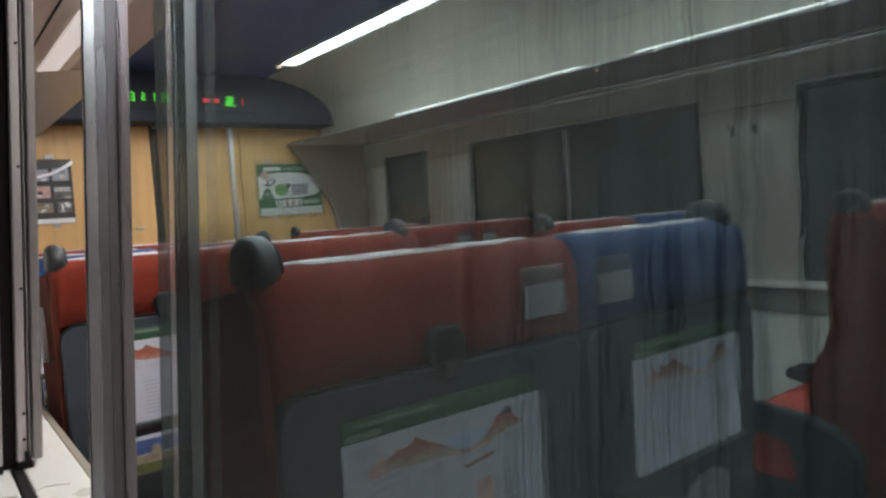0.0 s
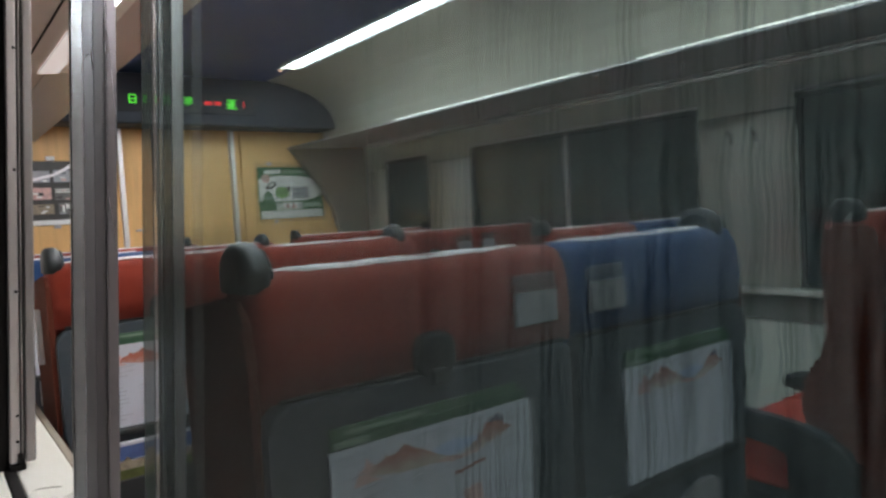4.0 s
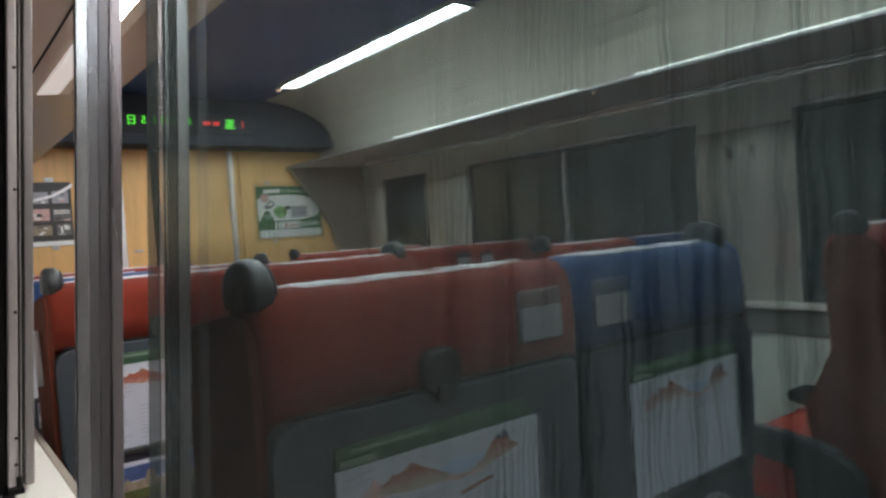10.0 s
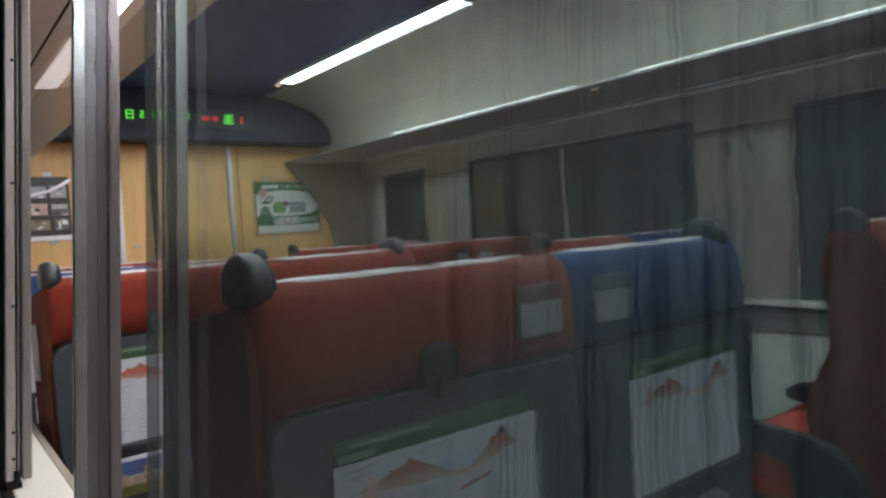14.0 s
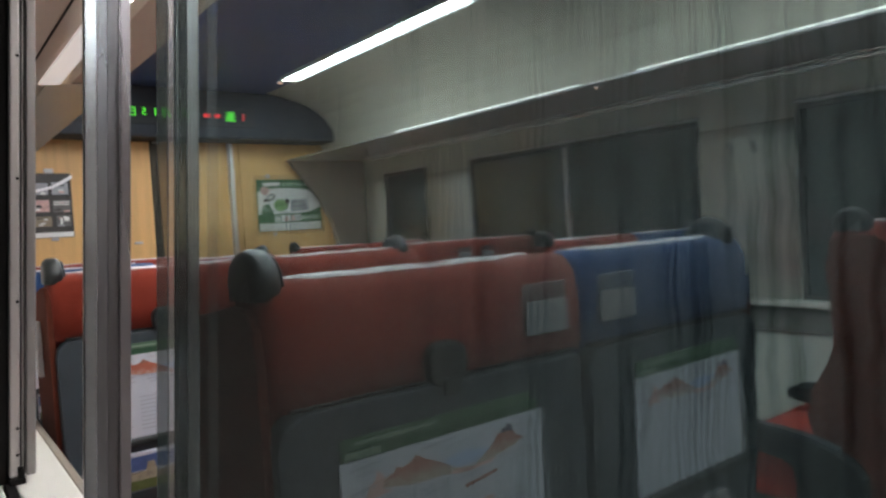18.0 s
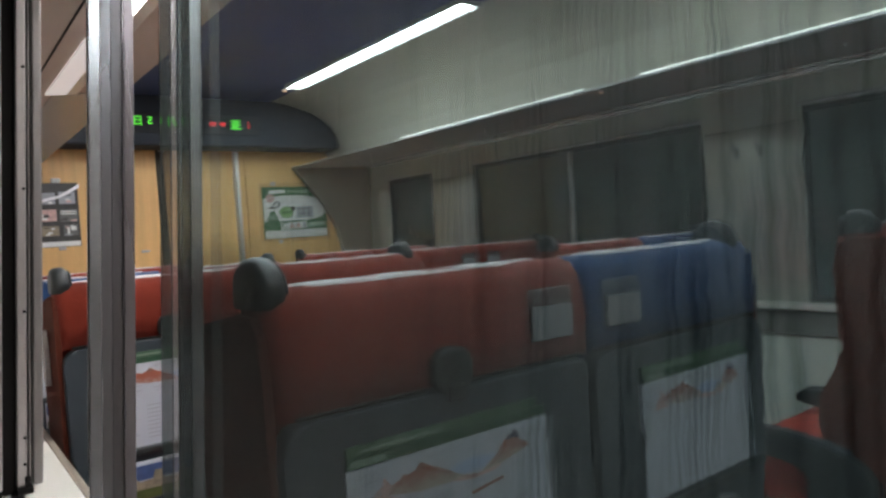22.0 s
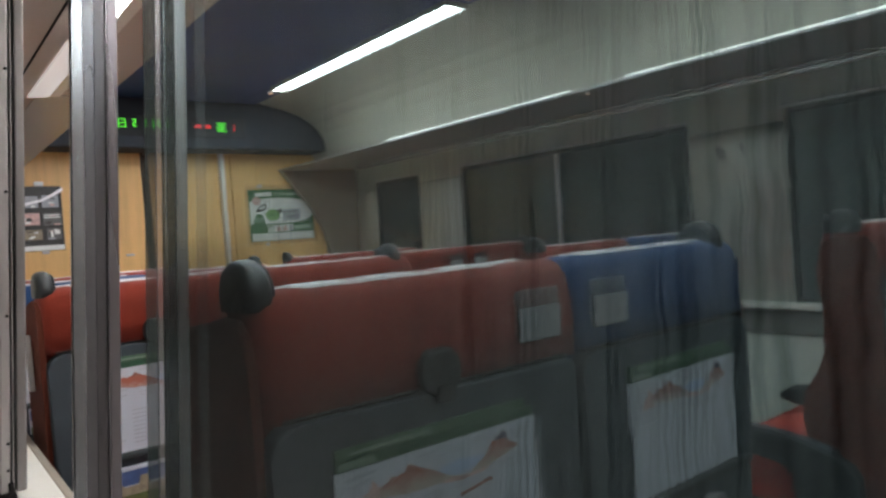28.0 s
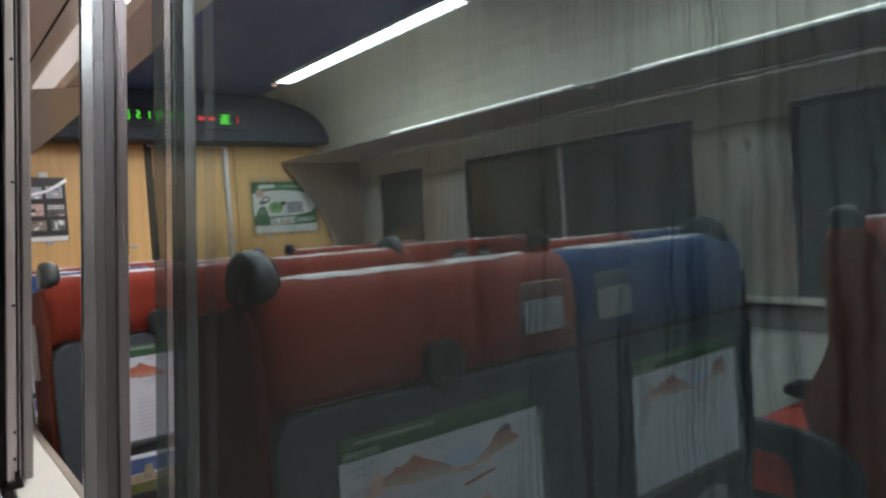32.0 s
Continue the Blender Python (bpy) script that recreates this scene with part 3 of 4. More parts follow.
part("groove", box(0.313, 0.3165, Y0 + 0.03, 4.82, 1.688, 1.6925), RUBBER, rack, "dark joint line")
part("end_panel", prism([(0.62, 1.7210), (0.392, 1.6995), (0.392, 1.6965), (0.62, 1.7185)], "y", 2.662, 4.83), mat("grey_gloss_panel", (0.32, 0.325, 0.33), 0.30, vary=0.06, scale=2, rough_vary=0.02), rack, "grey glossy panel")

# end wall with its sliding door and sign
end = bmesh.new()
add_box(end, -0.35, 1.075, Y1, Y1 + 0.08, 0, 2.3)
add_box(end, 1.905, WALL_X + 0.09, Y1, Y1 + 0.08, 0, 2.3)
add_box(end, 1.075, 1.905, Y1, Y1 + 0.08, 1.9, 2.3)
solid("wall_north", end, WOOD, "honey-coloured wood laminate end wall of the carriage", "wall", kind="structure")
door = thing("door_1", "closed honey-coloured wood sliding door with pale metal jambs", "door", kind="structure")
part("door_leaf", box(1.345, 1.825, Y1 + 0.02, Y1 + 0.05, 0.01, 1.895, 0.003), WOOD, door)
part("side_leaf", box(1.112, 1.295, Y1 + 0.012, Y1 + 0.05, 0.01, 1.895, 0.003), WOOD, door)
part("edge_seal", box(1.296, 1.343, Y1 + 0.005, Y1 + 0.05, 0.01, 1.895, 0.003), mat("brown_door_seal", (0.050, 0.042, 0.027), 0.6, vary=0.2), door, "dark brown closing edge")
part("jamb", box(1.826, 1.856, Y1 - 0.012, Y1 + 0.05, 0.01, 1.895, 0.004), ALU, door, "pale metal jamb")
part("side_leaf", box(1.857, 1.903, Y1 + 0.012, Y1 + 0.05, 0.01, 1.895, 0.003), WOOD, door)
part("closer", box(1.315, 1.352, Y1 - 0.012, Y1 + 0.018, 1.80, 1.817, 0.003), POSTERWHITE, door, "small white closer catch")
part("jamb", box(1.077, 1.110, Y1 - 0.012, Y1 + 0.05, 0.01, 1.895, 0.004), ALU, door, "pale metal jamb")
part("handle", box(1.16, 1.21, Y1 - 0.004, Y1 + 0.014, 1.135, 1.15, 0.003), ALU_DULL, door, "small flush latch")

SIGN_FRONT = 4.60
half = [(2.04, 2.128), (2.14, 2.112), (2.24, 2.090), (2.34, 2.060), (2.42, 2.022), (2.485, 1.97), (2.53, 1.91), (2.55, 1.84), (2.545, 1.815), (2.53, 1.808)]
sign = thing("display_board", "dark overhead display board with red and green moving text", "sign")
part("housing", prism(half + [(0.45, 1.808), (0.42, 1.83), (0.42, 1.95), (0.55, 2.128)], "y", SIGN_FRONT, Y1 - 0.004, 0.012, 2), BULK, sign, "dark blue-grey curved housing")
part("screen", box(0.62, 1.93, SIGN_FRONT - 0.006, SIGN_FRONT - 0.0005, 1.885, 2.015, 0.003), mat("display_glass", (0.012, 0.015, 0.02), 0.6, vary=0.1), sign, "dark display window")


def lit_text(body, x, z, height, material):
    """One character of the running text, back to front as the clip shows it."""
    curve = bpy.data.curves.new("character", "FONT")
    curve.body, curve.size, curve.extrude = body, height, 0.0012
    curve.resolution_u = 2
    ob = new("character", curve)
    mesh = bpy.data.meshes.new_from_object(ob.evaluated_get(bpy.context.evaluated_depsgraph_get()))
    bpy.data.objects.remove(ob)
    bm = bmesh.new()
    bm.from_mesh(mesh)
    for v in bm.verts:
        v.co = (x - v.co.x, SIGN_FRONT - 0.0082 + v.co.z, z + v.co.y)
    part("character", bm, material, sign, "green diode character reading backwards")


for k, letter in enumerate("日51月3年"):
    lit_text(letter, 1.168 + 0.068 * k - (0.012 if letter.isdigit() else 0.0), 1.938 + (0.004 if letter.isdigit() else 0.0), 0.066, LED_GREEN)
for x, w in ((1.585, 0.02), (1.612, 0.014), (1.652, 0.012), (1.670, 0.018)):
    part("text_bar", box(x, x + w, SIGN_FRONT - 0.009, SIGN_FRONT - 0.0065, 1.945, 1.968), LED_RED, sign, "lit diode bars")
for k, (a, b) in enumerate(((0, 0.07), (0.008, 0.052), (0.0, 0.064), (0.014, 0.056), (0.004, 0.066))):
    part("text_bar", box(1.728 + a, 1.728 + b, SIGN_FRONT - 0.009, SIGN_FRONT - 0.0065, 1.925 + k * 0.013, 1.933 + k * 0.013), LED_GREEN, sign, "lit diode bars")
part("text_bar", box(1.848, 1.854, SIGN_FRONT - 0.009, SIGN_FRONT - 0.0065, 1.932, 1.978), LED_RED, sign, "lit diode bars")

# other walls that close the carriage
solid("wall_south", box(-0.35, WALL_X + 0.09, Y0 - 0.08, Y0, 0, 2.3), BEIGE, "plain beige end wall of the carriage", "wall", kind="structure")
near = bmesh.new()
add_box(near, 0.03, 0.15, 1.50, Y1, 0.0, 0.70)
add_box(near, 0.03, 0.15, 1.62, Y1, 0.75, 2.3)
add_box(near, -0.35, 0.03, 1.62, 1.70, 0.75, 2.3)
add_box(near, 0.10, 0.19, Y0, 1.50, 0.0, 0.70)
add_box(near, 0.19, 0.30, Y0, 1.50, 1.755, 2.3)
solid("wall_west", near, CREAM, "cream side wall panel round the window", "wall", kind="structure")

# ---- the near window: ledge, frame profiles, wet pane ----
LEAN = 0.068
LIP = mat("taupe_ledge_edge", (0.30, 0.255, 0.205), 0.45)
def lean(bm, z0=SILL_Z):
    """Tilts upright window parts inward with the body side."""
    for v in bm.verts:
        v.co.x += LEAN * (v.co.z - z0)
    return bm


ledge = thing("window_ledge", "cream enamelled window ledge with a black gasket line", "ledge", kind="structure")
part("inner_slab", box(0.1088, 0.188, Y0, 4.84, SILL_Z - 0.04, SILL_Z, 0.004, 2), CREAM, ledge)
part("outer_slab", box(-0.30, 0.091, 0.60, 1.70, SILL_Z - 0.04, SILL_Z, 0.004, 2), CREAM, ledge)
part("lip", box(0.1885, 0.204, Y0, 4.84, SILL_Z - 0.045, SILL_Z - 0.004, 0.003), LIP, ledge, "taupe edge strip")
part("gasket", box(0.0918, 0.108, Y0, 1.40, SILL_Z - 0.04, SILL_Z + 0.002, 0.002), RUBBER, ledge, "black rubber gasket line")

for pts in ([(0.020, 1.274), (0.048, 1.266), (0.071, 1.253), (0.086, 1.241)], [(0.1105, 1.238), (0.116, 1.250), (0.124, 1.256), (0.140, 1.250), (0.158, 1.240)]):
    edge = [(x, y - 0.0022) for x, y in pts] + [(x, y + 0.0022) for x, y in pts[::-1]]
    part("moulding", prism(edge, "z", SILL_Z + 0.0002, SILL_Z + 0.0020, 0.0007), CREAM, ledge, "low moulded ridge")

jamb = thing("window_jamb", "double aluminium window jamb with a black centre gasket, screwed to the frame", "window frame", kind="structure")
m = 0.0895
part("centre_gasket", lean(box(m - 0.0102, m + 0.0102, 1.400, 1.45, SILL_Z, 2.2)), RUBBER, jamb, "black rubber gasket")
for s in (-1, 1):
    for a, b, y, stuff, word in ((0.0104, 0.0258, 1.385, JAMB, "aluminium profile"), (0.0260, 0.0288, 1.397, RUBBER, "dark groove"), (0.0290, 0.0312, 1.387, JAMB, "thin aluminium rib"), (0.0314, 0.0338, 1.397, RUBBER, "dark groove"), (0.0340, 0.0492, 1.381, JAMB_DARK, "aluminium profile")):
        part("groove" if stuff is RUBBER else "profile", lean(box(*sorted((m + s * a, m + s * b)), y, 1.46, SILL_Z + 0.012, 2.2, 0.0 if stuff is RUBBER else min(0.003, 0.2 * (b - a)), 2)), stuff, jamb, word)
    part("foot", box(*sorted((m + s * 0.0104, m + s * 0.0345)), 1.378, 1.455, SILL_Z + 0.0005, SILL_Z + 0.0115, 0.001), RUBBER, jamb, "black rubber foot")
    part("foot_clip", box(*sorted((m + s * 0.0235, m + s * 0.0315)), 1.380, 1.384, SILL_Z + 0.0117, SILL_Z + 0.030, 0.001), RUBBER, jamb, "dark corner piece")
    for z in (0.80, 0.845, 1.06, 1.27, 1.48):
        bm = bmesh.new()
        bmesh.ops.create_cone(bm, cap_ends=True, segments=10, radius1=0.0028, radius2=0.0022, depth=0.003)
        bmesh.ops.rotate(bm, verts=bm.verts, matrix=Matrix.Rotation(radians(90), 3, "X"))
        bmesh.ops.translate(bm, verts=bm.verts, vec=(m + s * 0.022 + LEAN * (z - SILL_Z), 1.384, z))
        part("screw", bm, RUBBER, jamb, "dark screw head")
solid("curtain", lean(prism([(-0.13 + 0.175 * k / 48, 1.56 + 0.008 * math.sin(k * 0.9)) for k in range(49)] + [(0.045, 1.60), (-0.13, 1.60)], "z", SILL_Z + 0.0005, 2.1)), mat("pale_curtain", (0.88, 0.83, 0.76), 0.8, vary=0.1), "pale gathered curtain beside the window jamb", "curtain")

post = thing("window_post", "brushed aluminium window post with long grooves", "window frame", kind="structure")
PY = 0.575
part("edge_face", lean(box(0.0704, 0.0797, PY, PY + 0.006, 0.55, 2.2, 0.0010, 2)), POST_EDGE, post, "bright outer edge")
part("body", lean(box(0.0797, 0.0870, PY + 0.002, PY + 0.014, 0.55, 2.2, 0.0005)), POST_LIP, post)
part("body", lean(box(0.0870, 0.0950, PY + 0.003, PY + 0.014, 0.55, 2.2, 0.0005)), POST_DARK, post, "groove floor in a shaded tone")
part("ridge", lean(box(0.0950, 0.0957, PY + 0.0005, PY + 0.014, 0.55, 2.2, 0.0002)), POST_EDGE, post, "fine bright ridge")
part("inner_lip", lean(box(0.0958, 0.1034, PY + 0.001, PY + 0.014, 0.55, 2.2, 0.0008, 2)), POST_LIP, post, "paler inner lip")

# sliding pane, wet and streaked; its edge strips also carry the post's painted reflection
pane = thing("window_pane", "wet streaked window glass with dirt runs and edge and reflection strips", "glass", kind="structure")
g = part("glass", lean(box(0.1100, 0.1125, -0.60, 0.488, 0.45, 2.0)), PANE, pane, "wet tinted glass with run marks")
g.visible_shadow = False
for a, b, m_, word in ((0.1150, 0.1228, STRIP_TINT, "tinted see-through edge and reflection strip"), (0.1229, 0.1305, STRIP_SOFT, "pale see-through edge and reflection strip"), (0.1306, 0.1374, STRIP_DARK, "dark see-through edge and reflection strip"), (0.1376, 0.1446, STRIP_LIGHT, "pale see-through edge and reflection strip"), (0.1447, 0.1461, STRIP_LINE, "bright thin edge and reflection line"), (0.1536, 0.1608, STRIP_FAINT, "pale see-through edge and reflection strip")):
    e = part("edge_strip", lean(box(a, b, 0.545, 0.549, 0.45, 2.0)), m_, pane, word)
    e.visible_shadow = False

# ---- posters on the end wall ----
def poster(name, x0, x1, z0, z1, label, ground):
    p = thing(name, label, "poster")
    part("sheet", box(x0, x1, Y1 - 0.006, Y1 - 0.001, z0, z1, 0.001), ground, p)
    return p


def patch(p, x0, x1, z0, z1, material, name="print", y=Y1 - 0.008, r=0.0):
    bm = prism(rounded(x0, x1, z0, z1, r, 4) if r else [(x0, z0), (x1, z0), (x1, z1), (x0, z1)], "y", y, Y1 - 0.0062)
    part(name, bm, material, p)


gp = poster("poster", 2.014, 2.528, 1.169, 1.552, "green and white printed poster in a clear clip frame", CARD_GREEN)
PX, PZ, PW, PH = 2.014, 1.552, 0.514, 0.383
part("clear_cover", box(1.988, 2.554, Y1 - 0.0115, Y1 - 0.0105, 1.143, 1.584), CLIPFRAME, gp, "clear cover sheet wider than the print")


def on(u, v):
    """A place on the green poster: shares of its width and, downward, its height."""
    return PX + u * PW, PZ - v * PH


def shape(name, pts, material, lift):
    part(name, prism([on(u, v) for u, v in pts], "y", Y1 - 0.0062 - lift, Y1 - 0.0062), material, gp)


def disc(u, v, r, material, name, lift, flat=1.0, low=-1.0):
    x, z = on(u, v)
    part(name, prism([(x + r * math.cos(radians(k)), z + flat * r * max(low, math.sin(radians(k)))) for k in range(0, 360, 18)], "y", Y1 - 0.0062 - lift, Y1 - 0.0062), material, gp)


shape("white_foot", [(0.02, 0.845), (0.985, 0.845), (0.985, 0.99), (0.02, 0.99)], POSTERWHITE, 0.0014)
arch = [(0.01, 0.24), (0.10, 0.20), (0.30, 0.17), (0.55, 0.17), (0.76, 0.20), (0.90, 0.26), (0.975, 0.36), (0.985, 0.50), (0.95, 0.57), (0.86, 0.62), (0.70, 0.66), (0.23, 0.67), (0.23, 0.60), (0.05, 0.60), (0.05, 0.665), (0.015, 0.665)]
shape("white_panel", arch, POSTERWHITE, 0.0014)
shape("title_bar", [(0.11, 0.065), (0.36, 0.055), (0.36, 0.125), (0.11, 0.135)], POSTERWHITE, 0.0014)
for k, w in enumerate((0.035, 0.05, 0.03, 0.055, 0.04, 0.03)):
    shape("title_bar", [(0.40 + 0.068 * k, 0.075), (0.40 + 0.068 * k + w, 0.07), (0.40 + 0.068 * k + w, 0.12), (0.40 + 0.068 * k, 0.125)], PALEGREEN, 0.0014)
disc(0.12, 0.22, 0.033, PINKPRINT, "pale_disc", 0.0024)
# a looped dark line drawing
shape("loop_drawing", [(0.16, 0.32), (0.22, 0.27), (0.27, 0.30), (0.26, 0.37), (0.20, 0.42), (0.13, 0.43), (0.085, 0.40), (0.13, 0.38)], DARKINK, 0.0026)
shape("loop_middle", [(0.18, 0.33), (0.22, 0.30), (0.245, 0.32), (0.235, 0.36), (0.19, 0.385), (0.15, 0.385)], POSTERWHITE, 0.0036)
disc(0.142, 0.665, 0.040, CARD_GREEN, "green_dome", 0.0030, 1.9, 0.0)
for k in range(3):
    shape("dome_text", [(0.09, 0.55 + 0.035 * k), (0.195, 0.545 + 0.035 * k), (0.195, 0.56 + 0.035 * k), (0.09, 0.565 + 0.035 * k)], PALEGREEN, 0.0040)
disc(0.355, 0.50, 0.056, LEAFPRINT, "leaf_disc", 0.0026, 0.80)
shape("leaf_text", [(0.28, 0.49), (0.43, 0.485), (0.43, 0.51), (0.28, 0.515)], CARD_GREEN, 0.0036)
disc(0.463, 0.425, 0.018, DARKINK, "dark_dot", 0.0040)
shape("grey_panel", [(0.515, 0.40), (0.775, 0.39), (0.775, 0.61), (0.515, 0.62)], INK, 0.0026)
for k in range(4):
    shape("panel_rule", [(0.53, 0.43 + 0.047 * k), (0.53 + 0.20 - 0.03 * (k % 2), 0.425 + 0.047 * k), (0.53 + 0.20 - 0.03 * (k % 2), 0.437 + 0.047 * k), (0.53, 0.442 + 0.047 * k)], PALEGREEN if k % 2 else GREYPRINT, 0.0036)
shape("band_panel", [(0.26, 0.70), (0.66, 0.69), (0.66, 0.82), (0.26, 0.83)], POSTERWHITE, 0.0014)
disc(0.315, 0.755, 0.020, CARD_GREEN, "ring", 0.0024)
disc(0.315, 0.755, 0.012, POSTERWHITE, "ring_middle", 0.0034)
for u in (0.43, 0.53):
    shape("small_cone", [(u - 0.045, 0.81), (u - 0.012, 0.71), (u + 0.012, 0.71), (u + 0.045, 0.81)], PINKPRINT, 0.0024)
shape("grey_cup", [(0.60, 0.72), (0.65, 0.72), (0.64, 0.81), (0.61, 0.81)], INK, 0.0024)
shape("pill_bar", [(0.68, 0.72), (0.95, 0.71), (0.95, 0.785), (0.68, 0.795)], PALEGREEN, 0.0014)
part("clip", box(2.09, 2.12, Y1 - 0.016, Y1 - 0.0118, 1.560, 1.590, 0.003), ALU_DULL, gp, "metal clip")
part("clip", box(2.12, 2.15, Y1 - 0.016, Y1 - 0.0118, 1.134, 1.160, 0.003), ALU_DULL, gp, "metal clip")

bp = poster("poster", 0.40, 0.808, 1.205, 1.60, "dark printed poster with pale pictures and a white foot strip", DARKINK)
patch(bp, 0.404, 0.804, 1.208, 1.238, POSTERWHITE, "white_foot")
rnd = random.Random(11)
for x0, x1, z0, z1, m in ((0.565, 0.682, 1.365, 1.437, PINKPRINT), (0.43, 0.55, 1.365, 1.437, SANDPRINT), (0.575, 0.69, 1.275, 1.335, SANDPRINT), (0.43, 0.55, 1.275, 1.335, SKYPRINT), (0.565, 0.68, 1.47, 1.54, INK), (0.70, 0.79, 1.47, 1.545, INK), (0.715, 0.795, 1.272, 1.34, GREYPRINT), (0.70, 0.80, 1.36, 1.435, GREYPRINT)):
    patch(bp, x0, x1, z0, z1, m, "picture")
    for k in range(4):
        a, c = rnd.uniform(x0, x1 - 0.04), rnd.uniform(z0, z1 - 0.014)
        patch(bp, a, a + rnd.uniform(0.02, 0.04), c, c + rnd.uniform(0.006, 0.014), rnd.choice((POSTERWHITE, DARKINK, PINKPRINT, INK)), "picture_mark", y=Y1 - 0.0092 - 0.0003 * k)
for k in range(2):
    patch(bp, 0.705, 0.79, 1.405 + k * 0.014, 1.412 + k * 0.014, POSTERWHITE, "text_bar", y=Y1 - 0.0115)
patch(bp, 0.735, 0.748, 1.285, 1.325, POSTERWHITE, "text_bar", y=Y1 - 0.0115)
patch(bp, 0.755, 0.785, 1.305, 1.328, POSTERWHITE, "text_bar", y=Y1 - 0.0115)
part("clip", box(0.665, 0.715, Y1 - 0.016, Y1 - 0.001, 1.6005, 1.628, 0.004), POSTERWHITE, bp, "white clip")
part("clip", box(0.68, 0.72, Y1 - 0.014, Y1 - 0.001, 1.185, 1.2045, 0.003), ALU_DULL, bp, "metal clip")
# glint on the poster, built as a white strip instead of reflected
glint = prism([(0.45, 1.435), (0.45, 1.455), (0.62, 1.503), (0.70, 1.522), (0.76, 1.556), (0.815, 1.592), (0.818, 1.570), (0.76, 1.535), (0.70, 1.505), (0.62, 1.485)], "y", Y1 - 0.0145, Y1 - 0.0125)
part("glint_strip", glint, ALU_WHITE, bp, "white glint strip across the poster")

# ---- seats ----
def seat(colour, label, out, deep, plated=True, wide_arm=False, up=0.0):
    """A seat whose back faces -y; its origin is on the floor under the middle of the back."""
    s = thing("train_seat", label, "seat", "carriage seats")
    W = 0.246
    E = 0.263
    side_left, side_right = out < 0, out > 0
    shell = sorted((out * (E - 0.010), -out * (W - 0.004)))
    # upholstered head section, rounded over the top
    prof = [(0.000, 0.948), (-0.003, 1.00), (0.000, 1.045), (0.008, 1.073), (0.022, 1.089), (0.045, 1.096), (0.075, 1.094), (0.10, 1.080), (0.115, 1.05), (0.122, 1.00), (0.120, 0.90), (0.112, 0.62), (0.105, 0.47), (0.045, 0.47), (0.03, 0.948)]
    head = bmesh.new()
    A, B = (E - 0.006 if out < 0 else W), (E - 0.006 if out > 0 else W + 0.008)
    tight = 0.35 if out < 0 else 1.0
    cols = [(-A, 0.030, 0.020), (-A + 0.006, 0.012, 0.008), (-A + 0.022, 0.0, 0.0), (-W * 0.4, 0.0, -0.002), (0.0, 0.0, -0.003), (W * 0.4, 0.0, -0.002), (B - 0.022 * tight, 0.0, 0.0), (B - 0.006 * tight, 0.012 * tight, 0.008 * tight), (B, 0.030 * tight, 0.020 * tight)]
    rings = []
    for x, squeeze, drop in cols:
        ring = []
        for y, z in prof:
            yy = 0.06 + (y - 0.06) * (1 - squeeze / 0.06)
            zz = z - drop * max(0.0, (z - 0.95) / 0.14)
            ring.append(head.verts.new((x, yy, zz)))
        rings.append(ring)
    n = len(prof)
    for a, b in zip(rings, rings[1:]):
        for i in range(n):
            head.faces.new((a[i], a[(i + 1) % n], b[(i + 1) % n], b[i]))
    head.faces.new(rings[0])
    head.faces.new(rings[-1][::-1])
    part("backrest", head, colour, s, smooth=True)
    # hard shell on the back
    if out > 0:
        edge = shell[1] - 0.010
        outline = [p for p in rounded(shell[0], edge, 0.33, 0.946, 0.035, 5) if not (p[0] > 0 and p[1] < 0.5)]
        outline += [(edge, 0.73), (edge - 0.012, 0.69), (edge - 0.024, 0.65), (edge - 0.024, 0.35), (edge - 0.044, 0.33)]
        outline.sort(key=lambda p: math.atan2(p[1] - 0.64, p[0]))
    else:
        outline = [p for p in rounded(*shell, 0.33, 0.946, 0.035, 5) if not (p[0] > 0 and p[1] > 0.5)] + [(shell[1], 0.934), (shell[1] - 0.004, 0.942), (shell[1] - 0.012, 0.946)]
        outline.sort(key=lambda p: math.atan2(p[1] - 0.64, p[0]))
        if not plated:
            outline = [p for p in outline if not (p[0] < 0 and p[1] < 0.5)] + [(shell[0], 0.70), (shell[0] + 0.010, 0.675), (shell[0] + 0.040, 0.60), (shell[0] + 0.05, 0.33)]
            outline.sort(key=lambda p: math.atan2(p[1] - 0.70, p[0]))
    part("back_shell", prism(outline, "y", -0.008, 0.028, 0.006, 2), SHELL, s, "dark grey moulded back shell")
    part("shell_rib", box(-W + 0.012, W - 0.012, -0.004, 0.02, 0.9475, 0.953, 0.002), RUBBER, s, "dark seam")
    wing = [(0.010, 0.36), (0.012, 1.0), (0.018, 1.045), (0.035, 1.066), (0.08, 1.068), (deep - 0.02, 1.045), (deep, 0.96), (deep - 0.01, 0.80), (deep - 0.03, 0.68), (deep + 0.01, 0.58), (deep + 0.01, 0.36)]
    if wide_arm:
        wing = [(-0.030, 0.36), (-0.030, 1.0), (-0.022, 1.045), (0.0, 1.066), (0.08, 1.068), (0.105, 1.05), (0.118, 0.985), (0.106, 0.88), (0.094, 0.80), (0.12, 0.73), (0.165, 0.66), (0.172, 0.59), (0.155, 0.51), (0.12, 0.46), (0.12, 0.36)]
    part("side_panel", prism(wing, "x", *sorted((out * (E - 0.012), out * E)), 0.004, 2), SIDE, s, "red side cloth in a shaded tone")
    # head cloth laid over the top
    weave = random.Random(17)
    cloth, last = bmesh.new(), None
    for k in range(25):
        u = k / 24
        x = -0.215 + 0.405 * u
        start = 0.050 - 0.017 * min(1.0, u / 0.12) + 0.018 * max(0.0, (u - 0.80) / 0.20) + 0.0022 * math.sin(9 * u + 1.0) + weave.uniform(-0.0012, 0.0012)
